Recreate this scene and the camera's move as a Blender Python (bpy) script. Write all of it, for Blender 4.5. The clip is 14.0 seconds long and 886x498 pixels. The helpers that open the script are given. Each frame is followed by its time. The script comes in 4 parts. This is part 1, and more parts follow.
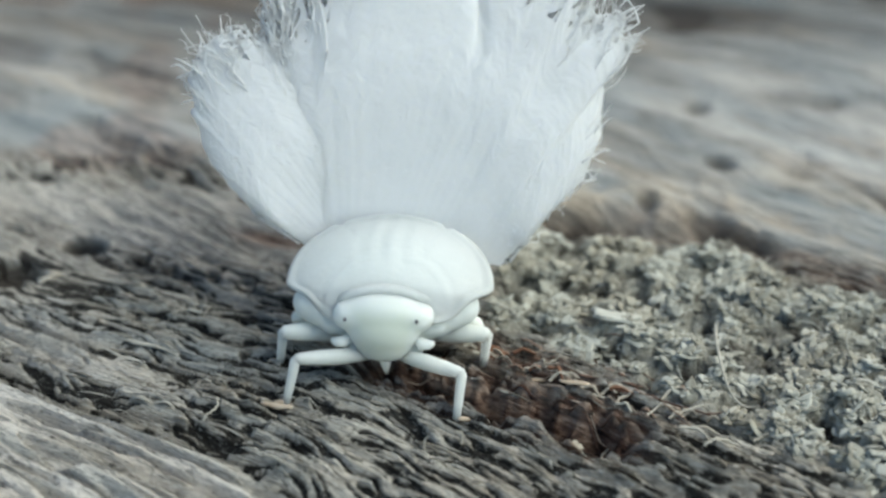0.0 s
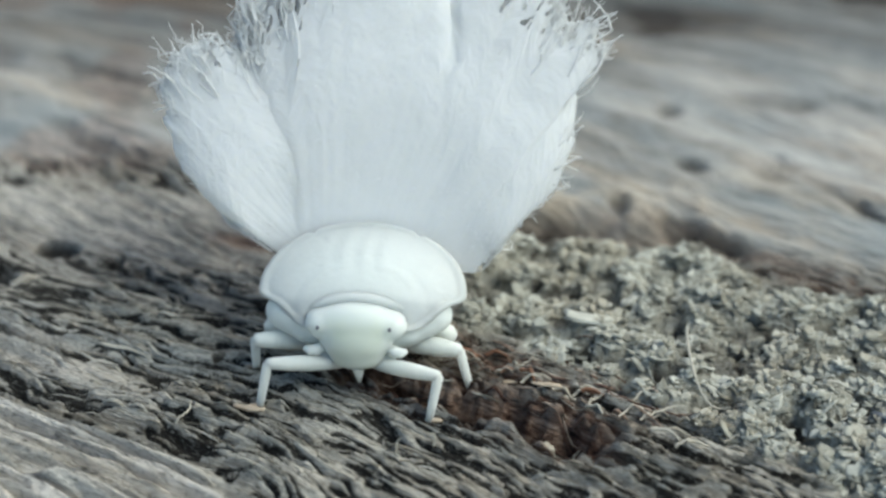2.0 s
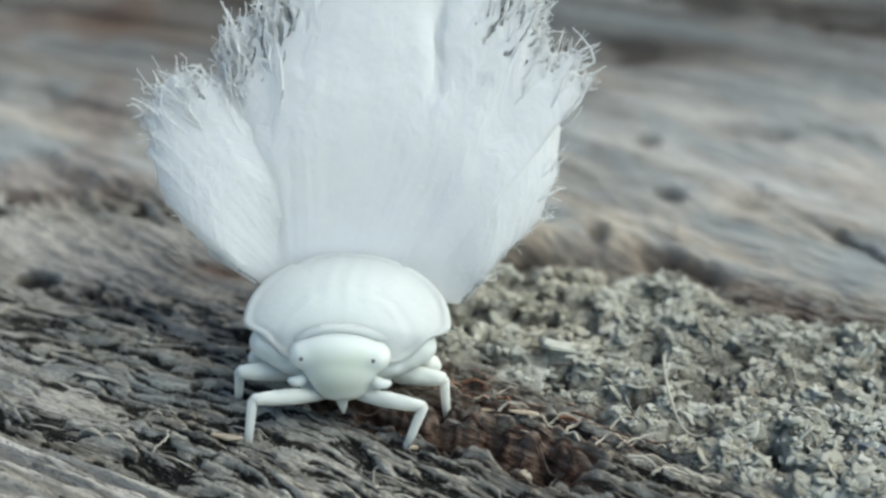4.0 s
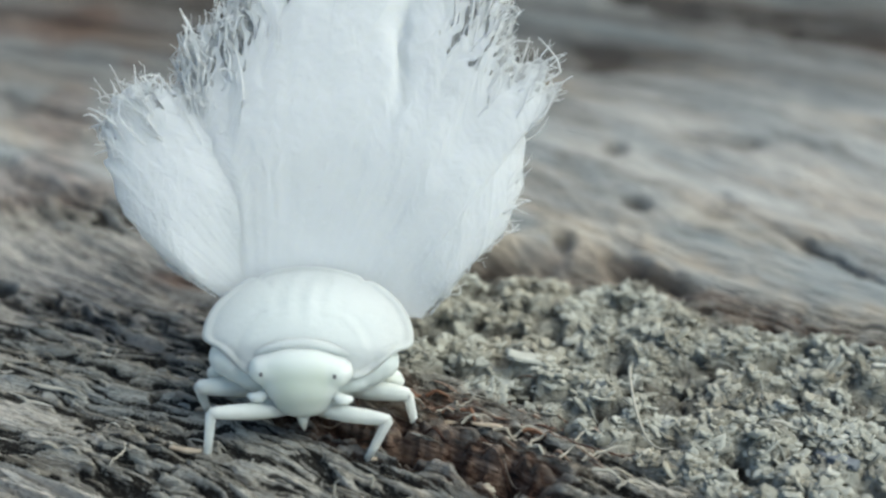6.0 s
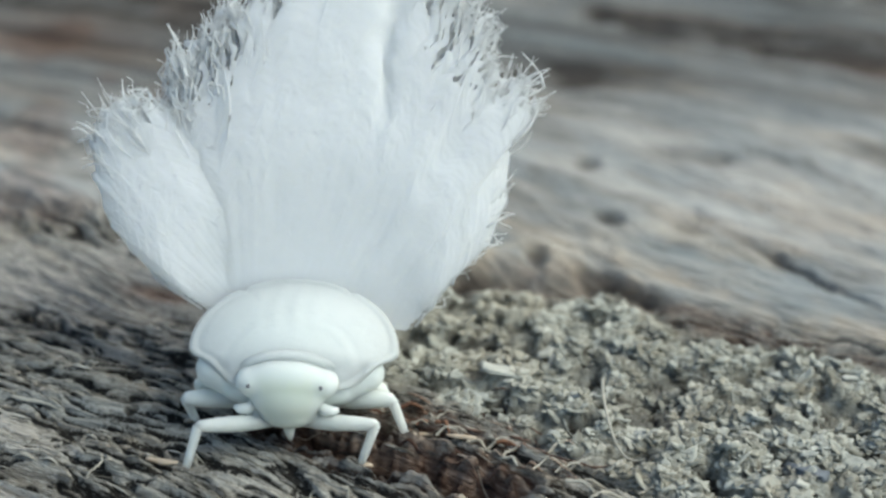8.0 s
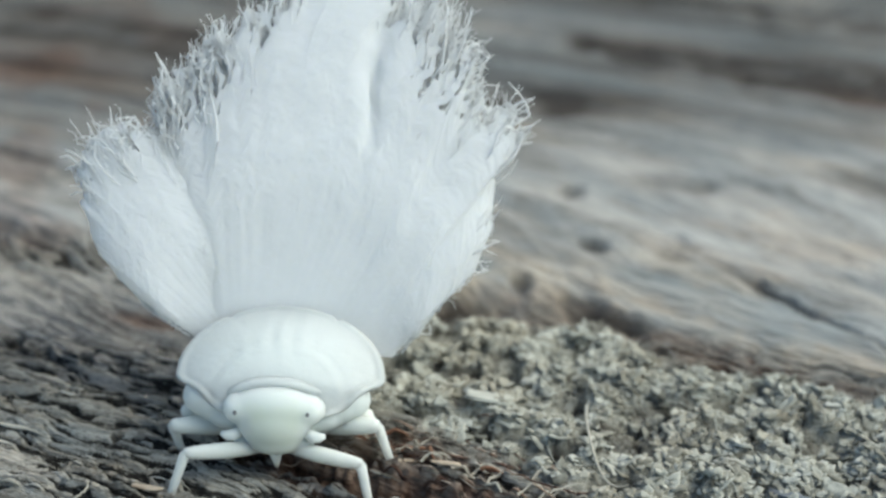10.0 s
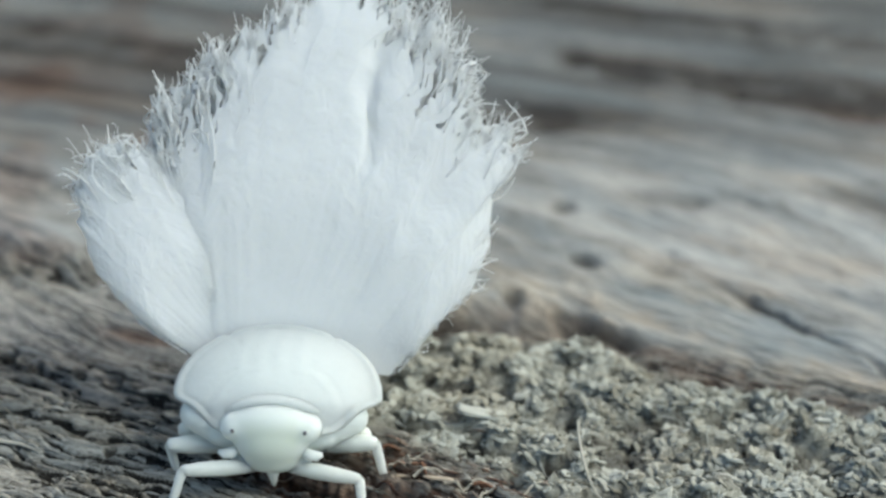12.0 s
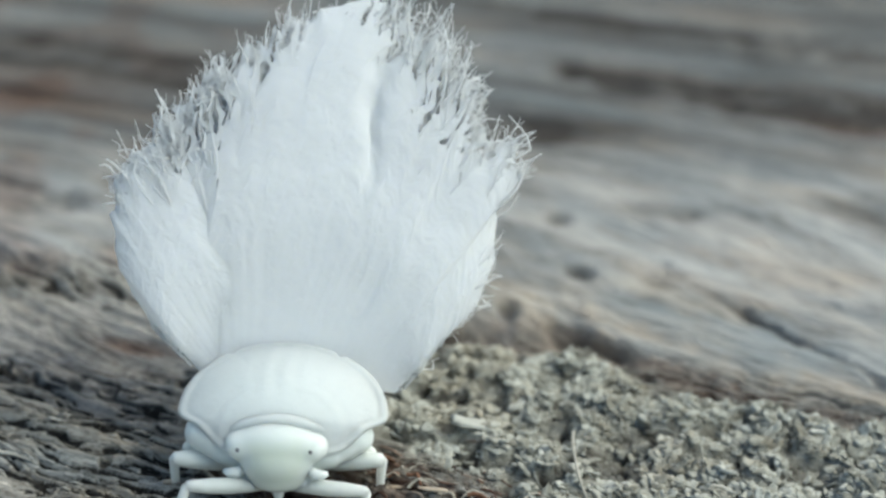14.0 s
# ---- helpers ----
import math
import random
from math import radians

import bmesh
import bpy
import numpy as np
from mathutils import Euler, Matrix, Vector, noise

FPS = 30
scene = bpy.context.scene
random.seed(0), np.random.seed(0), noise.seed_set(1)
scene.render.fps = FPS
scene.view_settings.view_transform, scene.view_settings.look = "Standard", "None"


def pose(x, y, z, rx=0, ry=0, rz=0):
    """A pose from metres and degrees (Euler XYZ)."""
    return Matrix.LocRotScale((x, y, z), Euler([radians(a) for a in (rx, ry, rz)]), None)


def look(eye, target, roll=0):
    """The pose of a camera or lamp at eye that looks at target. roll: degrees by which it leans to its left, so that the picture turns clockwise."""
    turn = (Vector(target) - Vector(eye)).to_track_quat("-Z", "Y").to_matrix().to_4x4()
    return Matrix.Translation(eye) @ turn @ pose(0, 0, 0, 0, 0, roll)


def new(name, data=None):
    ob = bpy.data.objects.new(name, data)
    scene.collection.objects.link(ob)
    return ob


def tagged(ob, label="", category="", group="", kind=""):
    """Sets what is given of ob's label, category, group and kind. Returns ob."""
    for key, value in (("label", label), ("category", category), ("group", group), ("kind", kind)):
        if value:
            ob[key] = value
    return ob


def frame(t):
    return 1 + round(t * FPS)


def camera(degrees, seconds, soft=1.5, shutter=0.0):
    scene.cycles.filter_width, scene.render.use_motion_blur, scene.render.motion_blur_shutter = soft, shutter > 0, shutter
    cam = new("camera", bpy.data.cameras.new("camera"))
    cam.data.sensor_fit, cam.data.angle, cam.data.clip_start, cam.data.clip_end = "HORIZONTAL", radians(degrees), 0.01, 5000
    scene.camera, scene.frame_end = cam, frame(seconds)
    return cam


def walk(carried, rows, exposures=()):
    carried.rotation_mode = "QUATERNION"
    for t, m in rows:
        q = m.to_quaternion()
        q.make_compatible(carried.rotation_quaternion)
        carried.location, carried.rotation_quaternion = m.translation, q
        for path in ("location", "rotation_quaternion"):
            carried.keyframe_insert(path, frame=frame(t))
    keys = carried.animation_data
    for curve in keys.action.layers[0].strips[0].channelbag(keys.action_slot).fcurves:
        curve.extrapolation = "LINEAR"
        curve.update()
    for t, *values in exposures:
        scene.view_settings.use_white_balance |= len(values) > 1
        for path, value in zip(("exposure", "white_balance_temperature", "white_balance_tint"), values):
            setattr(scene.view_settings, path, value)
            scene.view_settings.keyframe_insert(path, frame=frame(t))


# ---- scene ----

MM = 0.001

# ---- camera: eye in mm, then turn to the left, tilt up and roll in degrees ----
CAMERA_ROWS = [
    (0, (-0.19, -36.39, 21.01), (-0.308, -30.005, 0.212)), (0.5, (-0.08, -36.34, 20.89), (-0.376, -30.002, 0.158)),
    (1, (-0.1, -36.25, 20.86), (-0.669, -29.987, 0.376)), (1.5, (-0.05, -36.34, 20.87), (-0.743, -29.841, 0.325)),
    (2, (-0.08, -36.48, 21.07), (-1.0, -29.944, 0.478)), (2.5, (-0.05, -36.57, 21.11), (-1.115, -29.749, 0.634)),
    (3, (0.03, -36.65, 21.07), (-1.096, -29.223, 0.485)), (5.5, (0.31, -36.3, 20.96), (-1.835, -28.887, 0.777)),
    (6, (0.34, -36.1, 20.83), (-2.161, -28.838, 0.957)), (6.5, (0.28, -36.16, 20.86), (-2.489, -28.836, 1.175)),
    (7, (0.31, -36.22, 20.88), (-2.723, -28.757, 1.283)), (7.5, (0.27, -36.22, 20.89), (-2.932, -28.688, 1.418)),
    (8, (0.28, -36.44, 20.98), (-3.02, -28.403, 1.441)), (10.5, (0.29, -36.66, 21.11), (-3.513, -27.536, 1.699)),
    (11, (0.29, -36.67, 21.16), (-3.569, -27.452, 1.716)), (11.5, (0.23, -36.75, 21.19), (-3.674, -27.313, 1.844)),
    (12, (0.24, -36.74, 21.16), (-3.733, -27.227, 1.82)), (12.5, (0.26, -36.78, 21.15), (-3.742, -27.065, 1.902)),
    (13, (0.2, -36.83, 21.21), (-3.861, -27.03, 1.964)), (13.5, (0.23, -36.84, 21.25), (-3.856, -27.005, 1.927)),
    (14, (0.25, -36.81, 21.17), (-3.853, -26.879, 1.961))]
cam = camera(24, 14.0, soft=2.7)
cam.data.dof.use_dof = True
cam.data.dof.focus_distance = 0.0369
cam.data.dof.aperture_fstop = 100.0
walk(cam, [(t, pose(*(c * MM for c in eye), 90 + a[1], 0, a[0]) @ pose(0, 0, 0, 0, 0, a[2])) for t, eye, a in CAMERA_ROWS],
     exposures=[(0, 0.29, 6350, -2), (14, 0.29, 6350, -2)])

# ---- light: bright overcast day ----
world = bpy.data.worlds.new("overcast_sky")
scene.world = world
world.use_nodes = True
wn, wl = world.node_tree.nodes, world.node_tree.links
sky = wn.new("ShaderNodeTexSky")
sky.sky_type, sky.sun_disc = "NISHITA", False
sky.sun_elevation, sky.sun_rotation = radians(47), radians(50)
sky.air_density, sky.dust_density = 1.0, 3.0
wl.new(sky.outputs["Color"], wn["Background"].inputs["Color"])
wn["Background"].inputs["Strength"].default_value = 0.15
sun = new("sun", bpy.data.lights.new("sun", "SUN"))
sun.data.energy, sun.data.angle, sun.data.color = 2.1, radians(30), (1.0, 0.96, 0.90)
sun.matrix_world = look((0.042, -0.020, 0.050), (0, 0, 0))


# ---- materials ----
class Nodes:
    """A small helper for node materials."""

    def __init__(self, name):
        self.mat = bpy.data.materials.new(name)
        self.mat.use_nodes = True
        self.tree = self.mat.node_tree
        self.bsdf = self.tree.nodes["Principled BSDF"]

    def add(self, kind, **inputs):
        n = self.tree.nodes.new(kind)
        for k, v in inputs.items():
            self.put(n, k.replace("_", " "), v)
        return n

    def put(self, n, key, v):
        s = n.inputs[int(key)] if key.isdigit() else n.inputs[key]
        if isinstance(v, bpy.types.NodeSocket):
            self.tree.links.new(v, s)
        else:
            s.default_value = v

    def attr(self, name):
        n = self.tree.nodes.new("ShaderNodeAttribute")
        n.attribute_name = name
        return n

    def noise(self, vec, scale, detail=4.0, rough=0.55, dist=0.0):
        n = self.add("ShaderNodeTexNoise", Scale=scale, Detail=detail, Roughness=rough, Distortion=dist)
        if vec is not None:
            self.put(n, "Vector", vec)
        return n.outputs["Fac"]

    def ramp(self, fac, *stops):
        n = self.tree.nodes.new("ShaderNodeValToRGB")
        e = n.color_ramp.elements
        while len(e) < len(stops):
            e.new(0.5)
        for el, (p, c) in zip(e, stops):
            el.position, el.color = p, (*c, 1) if len(c) == 3 else c
        self.put(n, "Fac", fac)
        return n.outputs["Color"]

    def level(self, fac, lo, hi, a=0.0, b=1.0):
        n = self.tree.nodes.new("ShaderNodeMapRange")
        n.interpolation_type = "SMOOTHSTEP"
        for k, v in zip(("Value", "From Min", "From Max", "To Min", "To Max"), (fac, lo, hi, a, b)):
            self.put(n, k, v)
        return n.outputs["Result"]

    def mix(self, fac, a, b, how="MIX"):
        n = self.tree.nodes.new("ShaderNodeMix")
        n.data_type, n.blend_type = "RGBA", how
        for i, v in ((0, fac), (6, a), (7, b)):
            if isinstance(v, bpy.types.NodeSocket):
                self.tree.links.new(v, n.inputs[i])
            else:
                n.inputs[i].default_value = (*v, 1) if isinstance(v, tuple) and len(v) == 3 else v
        return n.outputs[2]

    def math(self, how, a, b):
        n = self.tree.nodes.new("ShaderNodeMath")
        n.operation = how
        self.put(n, "0", a), self.put(n, "1", b)
        return n.outputs[0]

    def bump(self, height, dist, strength=1.0):
        n = self.add("ShaderNodeBump", Height=height, Distance=dist, Strength=strength)
        self.put(self.bsdf, "Normal", n.outputs["Normal"])

    def base(self, color, rough=0.7, **more):
        self.put(self.bsdf, "Base Color", (*color, 1) if isinstance(color, tuple) else color)
        self.put(self.bsdf, "Roughness", rough)
        for k, v in more.items():
            self.put(self.bsdf, k.replace("_", " "), v)
        return self.mat


def wood_material():
    m = Nodes("weathered_wood")
    grain = m.attr("grain").outputs["Vector"]
    pale, blue, bark, lichen, dark, ochre = (m.attr(n).outputs["Fac"] for n in ("pale", "blue", "bark", "lichen", "dark", "ochre"))
    stretch = m.add("ShaderNodeMapping", Vector=grain, Scale=(0.16, 1.0, 1.0)).outputs["Vector"]
    long = m.add("ShaderNodeMapping", Vector=grain, Scale=(0.07, 1.0, 1.0)).outputs["Vector"]
    fine = m.noise(stretch, 9.0, 5.0, 0.65)
    broad = m.noise(stretch, 1.3, 4.0, 0.6, 0.4)
    thread = m.noise(long, 24.0, 3.0, 0.6)
    col = m.ramp(broad, (0.30, (0.24, 0.21, 0.165)), (0.43, (0.45, 0.41, 0.345)), (0.58, (0.58, 0.55, 0.48)), (0.75, (0.68, 0.65, 0.59)))
    col = m.mix(m.level(fine, 0.40, 0.66), m.mix(0.42, col, (0.12, 0.10, 0.08)), col)
    col = m.mix(m.level(thread, 0.58, 0.72, 0.0, 0.55), col, (0.52, 0.48, 0.41))
    sliver = m.add("ShaderNodeMapping", Vector=grain, Scale=(0.27, 1.0, 1.0)).outputs["Vector"]
    fleck = m.noise(sliver, 4.2, 4.0, 0.62, 0.5)
    fleck2 = m.noise(sliver, 9.5, 3.0, 0.6, 0.3)
    col = m.mix(m.level(fleck2, 0.49, 0.38, 0.0, 0.8), col, m.mix(0.75, col, (0.55, 0.51, 0.45)))
    col = m.mix(m.math("MULTIPLY", blue, m.level(broad, 0.35, 0.65, 0.4, 0.85)), col, (0.20, 0.24, 0.26))
    col = m.mix(m.math("MULTIPLY", pale, m.level(fine, 0.3, 0.62, 0.55, 0.95)), col, (0.68, 0.635, 0.575))
    col = m.mix(m.math("MULTIPLY", ochre, m.level(fine, 0.35, 0.6, 0.3, 0.9)), col, (0.50, 0.42, 0.32))
    # near-black: shade painted in the wood's gaps, plus mouldy streaks on the slab
    shade_mould_fac = m.math("ADD", m.attr("shade_mould").outputs["Fac"], m.math("MULTIPLY", m.math("SUBTRACT", fleck2, 0.5), 0.9))
    col = m.mix(m.level(shade_mould_fac, 0.20, 0.52, 0.0, 0.95), col, (0.012, 0.011, 0.010))
    col = m.mix(m.math("MULTIPLY", m.level(fleck, 0.56, 0.60), 0.5), col, m.mix(0.6, col, (0.05, 0.045, 0.04)))
    speck = m.noise(m.add("ShaderNodeMapping", Vector=grain, Scale=(0.42, 1.0, 1.0)).outputs["Vector"], 17.0, 5.0, 0.72, 0.4)
    col = m.mix(m.level(speck, 0.53, 0.64, 0.0, 0.75), col, m.mix(0.8, col, (0.03, 0.027, 0.022)))
    col = m.mix(m.level(speck, 0.46, 0.34, 0.0, 0.6), col, m.mix(0.6, col, (0.70, 0.67, 0.60)))
    wide = m.add("ShaderNodeMapping", Vector=grain, Scale=(0.24, 1.0, 1.0)).outputs["Vector"]
    blotch = m.noise(wide, 1.15, 6.0, 0.66, 0.6)
    tone = m.noise(m.add("ShaderNodeMapping", Vector=grain, Scale=(0.28, 1.0, 1.0), Location=(7.0, 3.0, 0.0)).outputs["Vector"], 0.6, 4.0, 0.6, 0.5)
    streak = m.noise(m.add("ShaderNodeMapping", Vector=grain, Scale=(0.26, 1.0, 1.0), Location=(3.0, 9.0, 0.0)).outputs["Vector"], 1.7, 6.0, 0.68, 1.1)
    worn = m.ramp(blotch, (0.30, (0.095, 0.097, 0.094)), (0.44, (0.195, 0.19, 0.178)), (0.60, (0.32, 0.31, 0.29)), (0.75, (0.46, 0.44, 0.415)))
    worn = m.mix(m.level(tone, 0.47, 0.58, 0.0, 0.9), worn, m.mix(0.6, worn, (0.24, 0.265, 0.275)))
    worn = m.mix(m.level(tone, 0.46, 0.36, 0.0, 0.8), worn, m.mix(0.6, worn, (0.36, 0.285, 0.21)))
    worn = m.mix(m.math("MULTIPLY", blue, 0.7), m.mix(m.math("MULTIPLY", pale, 0.14), worn, (0.66, 0.62, 0.575)), (0.235, 0.265, 0.275))
    worn = m.mix(m.math("MULTIPLY", ochre, 0.6), worn, (0.50, 0.42, 0.32))
    worn = m.mix(m.level(streak, 0.53, 0.66, 0.0, 0.6), worn, m.mix(0.75, worn, (0.07, 0.068, 0.065)))
    worn = m.mix(m.level(streak, 0.46, 0.34, 0.0, 0.35), worn, m.mix(0.6, worn, (0.60, 0.565, 0.52)))
    col = m.mix(m.math("MULTIPLY", m.attr("calm").outputs["Fac"], 0.93), col, worn)
    rust = m.ramp(m.noise(stretch, 5.0, 4.0, 0.6), (0.34, (0.022, 0.012, 0.010)), (0.45, (0.12, 0.066, 0.047)), (0.56, (0.25, 0.16, 0.115)), (0.70, (0.47, 0.36, 0.285)))
    col = m.mix(m.math("MULTIPLY", bark, 0.95), col, rust)
    place = m.tree.nodes.new("ShaderNodeTexCoord").outputs["Object"]
    crust = m.ramp(m.noise(place, 3600, 5.0, 0.65, 0.6), (0.32, (0.13, 0.12, 0.095)), (0.45, (0.33, 0.315, 0.265)), (0.58, (0.47, 0.46, 0.40)), (0.74, (0.60, 0.59, 0.53)))
    col = m.mix(lichen, col, crust)
    # dark: wood and knot tones, and shade painted in gaps and nooks
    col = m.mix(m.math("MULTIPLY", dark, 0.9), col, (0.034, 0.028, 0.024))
    m.bump(m.math("MULTIPLY", m.math("ADD", fine, m.math("MULTIPLY", thread, 0.6)), m.level(m.attr("calm").outputs["Fac"], 0.0, 1.0, 1.0, 0.25)), 0.00012, 1.0)
    return m.base(col, m.level(fine, 0.3, 0.7, 0.95, 0.8), Specular_IOR_Level=0.08)


def plain_material(name, c0, c1, scale, rough, bump=0.0, sss=0.0, radius=0.0003, spec=0.3):
    m = Nodes(name)
    co = m.tree.nodes.new("ShaderNodeTexCoord").outputs["Object"]
    f = m.noise(co, scale, 4.0, 0.6)
    g = m.noise(co, scale * 6.0, 3.0, 0.6)
    island = m.tree.nodes.new("ShaderNodeNewGeometry").outputs["Random Per Island"]
    f = m.math("ADD", m.math("MULTIPLY", f, 0.7), m.math("MULTIPLY", m.math("ADD", g, island), 0.15))
    col = m.ramp(f, (0.3, c0), (0.7, c1))
    if bump:
        m.bump(g, bump, 0.7)
    mat = m.base(col, rough, Specular_IOR_Level=spec)
    if sss:
        m.put(m.bsdf, "Subsurface Weight", sss)
        m.put(m.bsdf, "Subsurface Radius", (1.0, 1.0, 1.0))
        m.put(m.bsdf, "Subsurface Scale", radius)
    return mat


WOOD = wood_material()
SHELL = plain_material("waxy_white_cuticle", (0.675, 0.715, 0.68), (0.735, 0.77, 0.735), 1500, 0.5, 0.000012, 0.8, 0.00055, 0.2)


def face_material():
    """White cuticle with a pale green forehead."""
    m = Nodes("pale_green_cuticle")
    co = m.tree.nodes.new("ShaderNodeTexCoord").outputs["Object"]
    x = m.add("ShaderNodeSeparateXYZ", Vector=co).outputs["X"]
    soft = m.noise(co, 2200, 3.0, 0.5)
    off = m.math("ADD", m.math("ABSOLUTE", m.math("ADD", x, -0.00005), 0.0), m.math("MULTIPLY", m.math("SUBTRACT", soft, 0.5), 0.0002))
    z = m.add("ShaderNodeSeparateXYZ", Vector=co).outputs["Z"]
    green = m.math("MULTIPLY", m.level(off, 0.00058, 0.00032), m.level(z, 0.00185, 0.00155))
    col = m.mix(green, (0.69, 0.73, 0.69), (0.64, 0.68, 0.60))
    col = m.mix(m.level(m.noise(co, 4000, 3.0, 0.6), 0.35, 0.7, 0.0, 0.2), col, (0.66, 0.70, 0.60))
    m.bump(soft, 0.000012, 0.5)
    mat = m.base(col, 0.55, Specular_IOR_Level=0.22)
    m.put(m.bsdf, "Subsurface Weight", 1.0), m.put(m.bsdf, "Subsurface Radius", (1.0, 1.0, 0.95)), m.put(m.bsdf, "Subsurface Scale", 0.0006)
    return mat


FACE = face_material()
LEG = plain_material("translucent_leg", (0.61, 0.64, 0.575), (0.71, 0.735, 0.67), 2500, 0.45, 0.000004, 1.0, 0.0007, 0.25)
TARSUS = plain_material("tan_tarsus", (0.36, 0.28, 0.20), (0.52, 0.43, 0.33), 4000, 0.5, 0, 0.3, 0.0001)
PUPIL = plain_material("grey_eye_spot", (0.10, 0.10, 0.11), (0.20, 0.20, 0.21), 6000, 0.35)


def thin_material(name, c0, c1, share, sss=0.0, radius=0.0004, sparse=False):
    """White wax that lets part of the light through. sparse: loose wool with gaps where the attribute of that name says so."""
    m = Nodes(name)
    co = m.tree.nodes.new("ShaderNodeTexCoord").outputs["Object"]
    col = m.ramp(m.noise(co, 2500, 4.0, 0.6), (0.3, c0), (0.7, c1))
    m.bump(m.noise(co, 6500, 5.0, 0.7), 0.00002, 0.6)
    m.base(col, 0.85, Specular_IOR_Level=0.1, Subsurface_Weight=sss, Subsurface_Scale=radius)
    m.put(m.bsdf, "Subsurface Radius", (1.0, 1.0, 0.95))
    thin = m.add("ShaderNodeBsdfTranslucent", Color=col)
    mixed = m.add("ShaderNodeMixShader", Fac=share)
    m.tree.links.new(m.bsdf.outputs[0], mixed.inputs[1])
    m.tree.links.new(thin.outputs[0], mixed.inputs[2])
    out = mixed.outputs[0]
    if sparse:
        gap = m.level(m.math("SUBTRACT", m.attr("sparse").outputs["Fac"], m.math("MULTIPLY", m.noise(co, 16000, 3.0, 0.6), 0.9)), -0.10, 0.25)
        loose = m.add("ShaderNodeMixShader", Fac=gap)
        m.tree.links.new(out, loose.inputs[1])
        m.tree.links.new(m.tree.nodes.new("ShaderNodeBsdfTransparent").outputs[0], loose.inputs[2])
        out = loose.outputs[0]
    m.tree.links.new(out, m.tree.nodes["Material Output"].inputs[0])
    return m.mat


WAX = thin_material("cottony_wax", (0.93, 0.945, 0.935), (0.97, 0.98, 0.975), 0.30, 0.9, 0.0005, True)
FILAMENT = thin_material("wax_filament", (0.95, 0.955, 0.955), (0.97, 0.975, 0.975), 0.6)


def lichen_material():
    m = Nodes("grey_green_lichen")
    co = m.tree.nodes.new("ShaderNodeTexCoord").outputs["Object"]
    island = m.tree.nodes.new("ShaderNodeNewGeometry").outputs["Random Per Island"]
    patch = m.noise(co, 700, 4.0, 0.6)
    grain = m.noise(co, 9000, 3.0, 0.6)
    col = m.ramp(m.math("ADD", m.math("MULTIPLY", patch, 0.55), m.math("MULTIPLY", island, 0.45)), (0.24, (0.17, 0.16, 0.128)), (0.40, (0.30, 0.29, 0.243)), (0.58, (0.405, 0.40, 0.347)), (0.80, (0.52, 0.515, 0.46)))
    col = m.mix(m.level(m.noise(co, 900, 4.0, 0.6), 0.44, 0.32, 0.0, 0.7), col, (0.10, 0.088, 0.068))
    tan = m.level(m.noise(co, 420, 2.0, 0.5), 0.52, 0.66, 0.0, 0.6)
    col = m.mix(tan, col, m.mix(0.5, col, (0.30, 0.24, 0.16)))
    col = m.mix(m.level(grain, 0.4, 0.7, 0.0, 0.30), col, (0.45, 0.45, 0.40))
    m.bump(grain, 0.00003, 0.9)
    return m.base(col, 0.95, Specular_IOR_Level=0.1)


LICHEN = lichen_material()
CHIP = plain_material("pale_wood_chip", (0.27, 0.24, 0.19), (0.46, 0.42, 0.35), 2500, 0.85, 0.00002)
FIBRE = plain_material("dry_plant_fibre", (0.34, 0.31, 0.25), (0.52, 0.485, 0.41), 2500, 0.8)
FLAKE = plain_material("pale_flake", (0.38, 0.375, 0.325), (0.52, 0.515, 0.46), 2500, 0.85, 0.00002)
SLATE = plain_material("blue_grey_flake", (0.10, 0.11, 0.125), (0.21, 0.23, 0.25), 2500, 0.8, 0.00002)
RUST = plain_material("rusty_bark", (0.10, 0.045, 0.03), (0.27, 0.14, 0.08), 2500, 0.85, 0.00002)


# ---- noise on arrays ----
def lattice(ix, iy, seed):
    h = (ix * 374761393 + iy * 668265263 + seed * 2147483647) & 0xFFFFFFFF
    h = ((h ^ (h >> 13)) * 1274126177) & 0xFFFFFFFF
    return ((h ^ (h >> 16)) & 0xFFFF) / 65535.0


def value_noise(x, y, seed=0):
    """Smooth gradient noise, about -1 to 1."""
    fx, fy = np.floor(x), np.floor(y)
    ix, iy = fx.astype(np.int64), fy.astype(np.int64)
    dx, dy = x - fx, y - fy
    sx, sy = dx * dx * dx * (dx * (dx * 6 - 15) + 10), dy * dy * dy * (dy * (dy * 6 - 15) + 10)

    def corner(i, j):
        a = lattice(ix + i, iy + j, seed) * 2 * np.pi
        return np.cos(a) * (dx - i) + np.sin(a) * (dy - j)
    top = corner(0, 0) * (1 - sx) + corner(1, 0) * sx
    low = corner(0, 1) * (1 - sx) + corner(1, 1) * sx
    return (top * (1 - sy) + low * sy) * 1.5


def fbm(x, y, seed, octaves=3, gain=0.5):
    total, amp = 0.0, 1.0
    for o in range(octaves):
        total = total + amp * value_noise(x * 2**o, y * 2**o, seed + 17 * o)
        amp *= gain
    return total


def smooth(a, lo, hi):
    s = np.clip((a - lo) / (hi - lo), 0, 1)
    return s * s * (3 - 2 * s)


def bell(a, width):
    return np.exp(-(a / width) ** 2)


# ---- the log's surface: everything in mm ----
DEPTHS = np.linspace(-60, 80, 1401)
GRAIN = np.interp(DEPTHS, (-12, -8, -6, -4, -1.5, 1, 4, 7, 11, 16), (42, 40, 33, 26, 27, 38, 44, 38, 22, 17))
ACROSS = np.cumsum(1 / np.tan(np.radians(GRAIN))) * (DEPTHS[1] - DEPTHS[0])


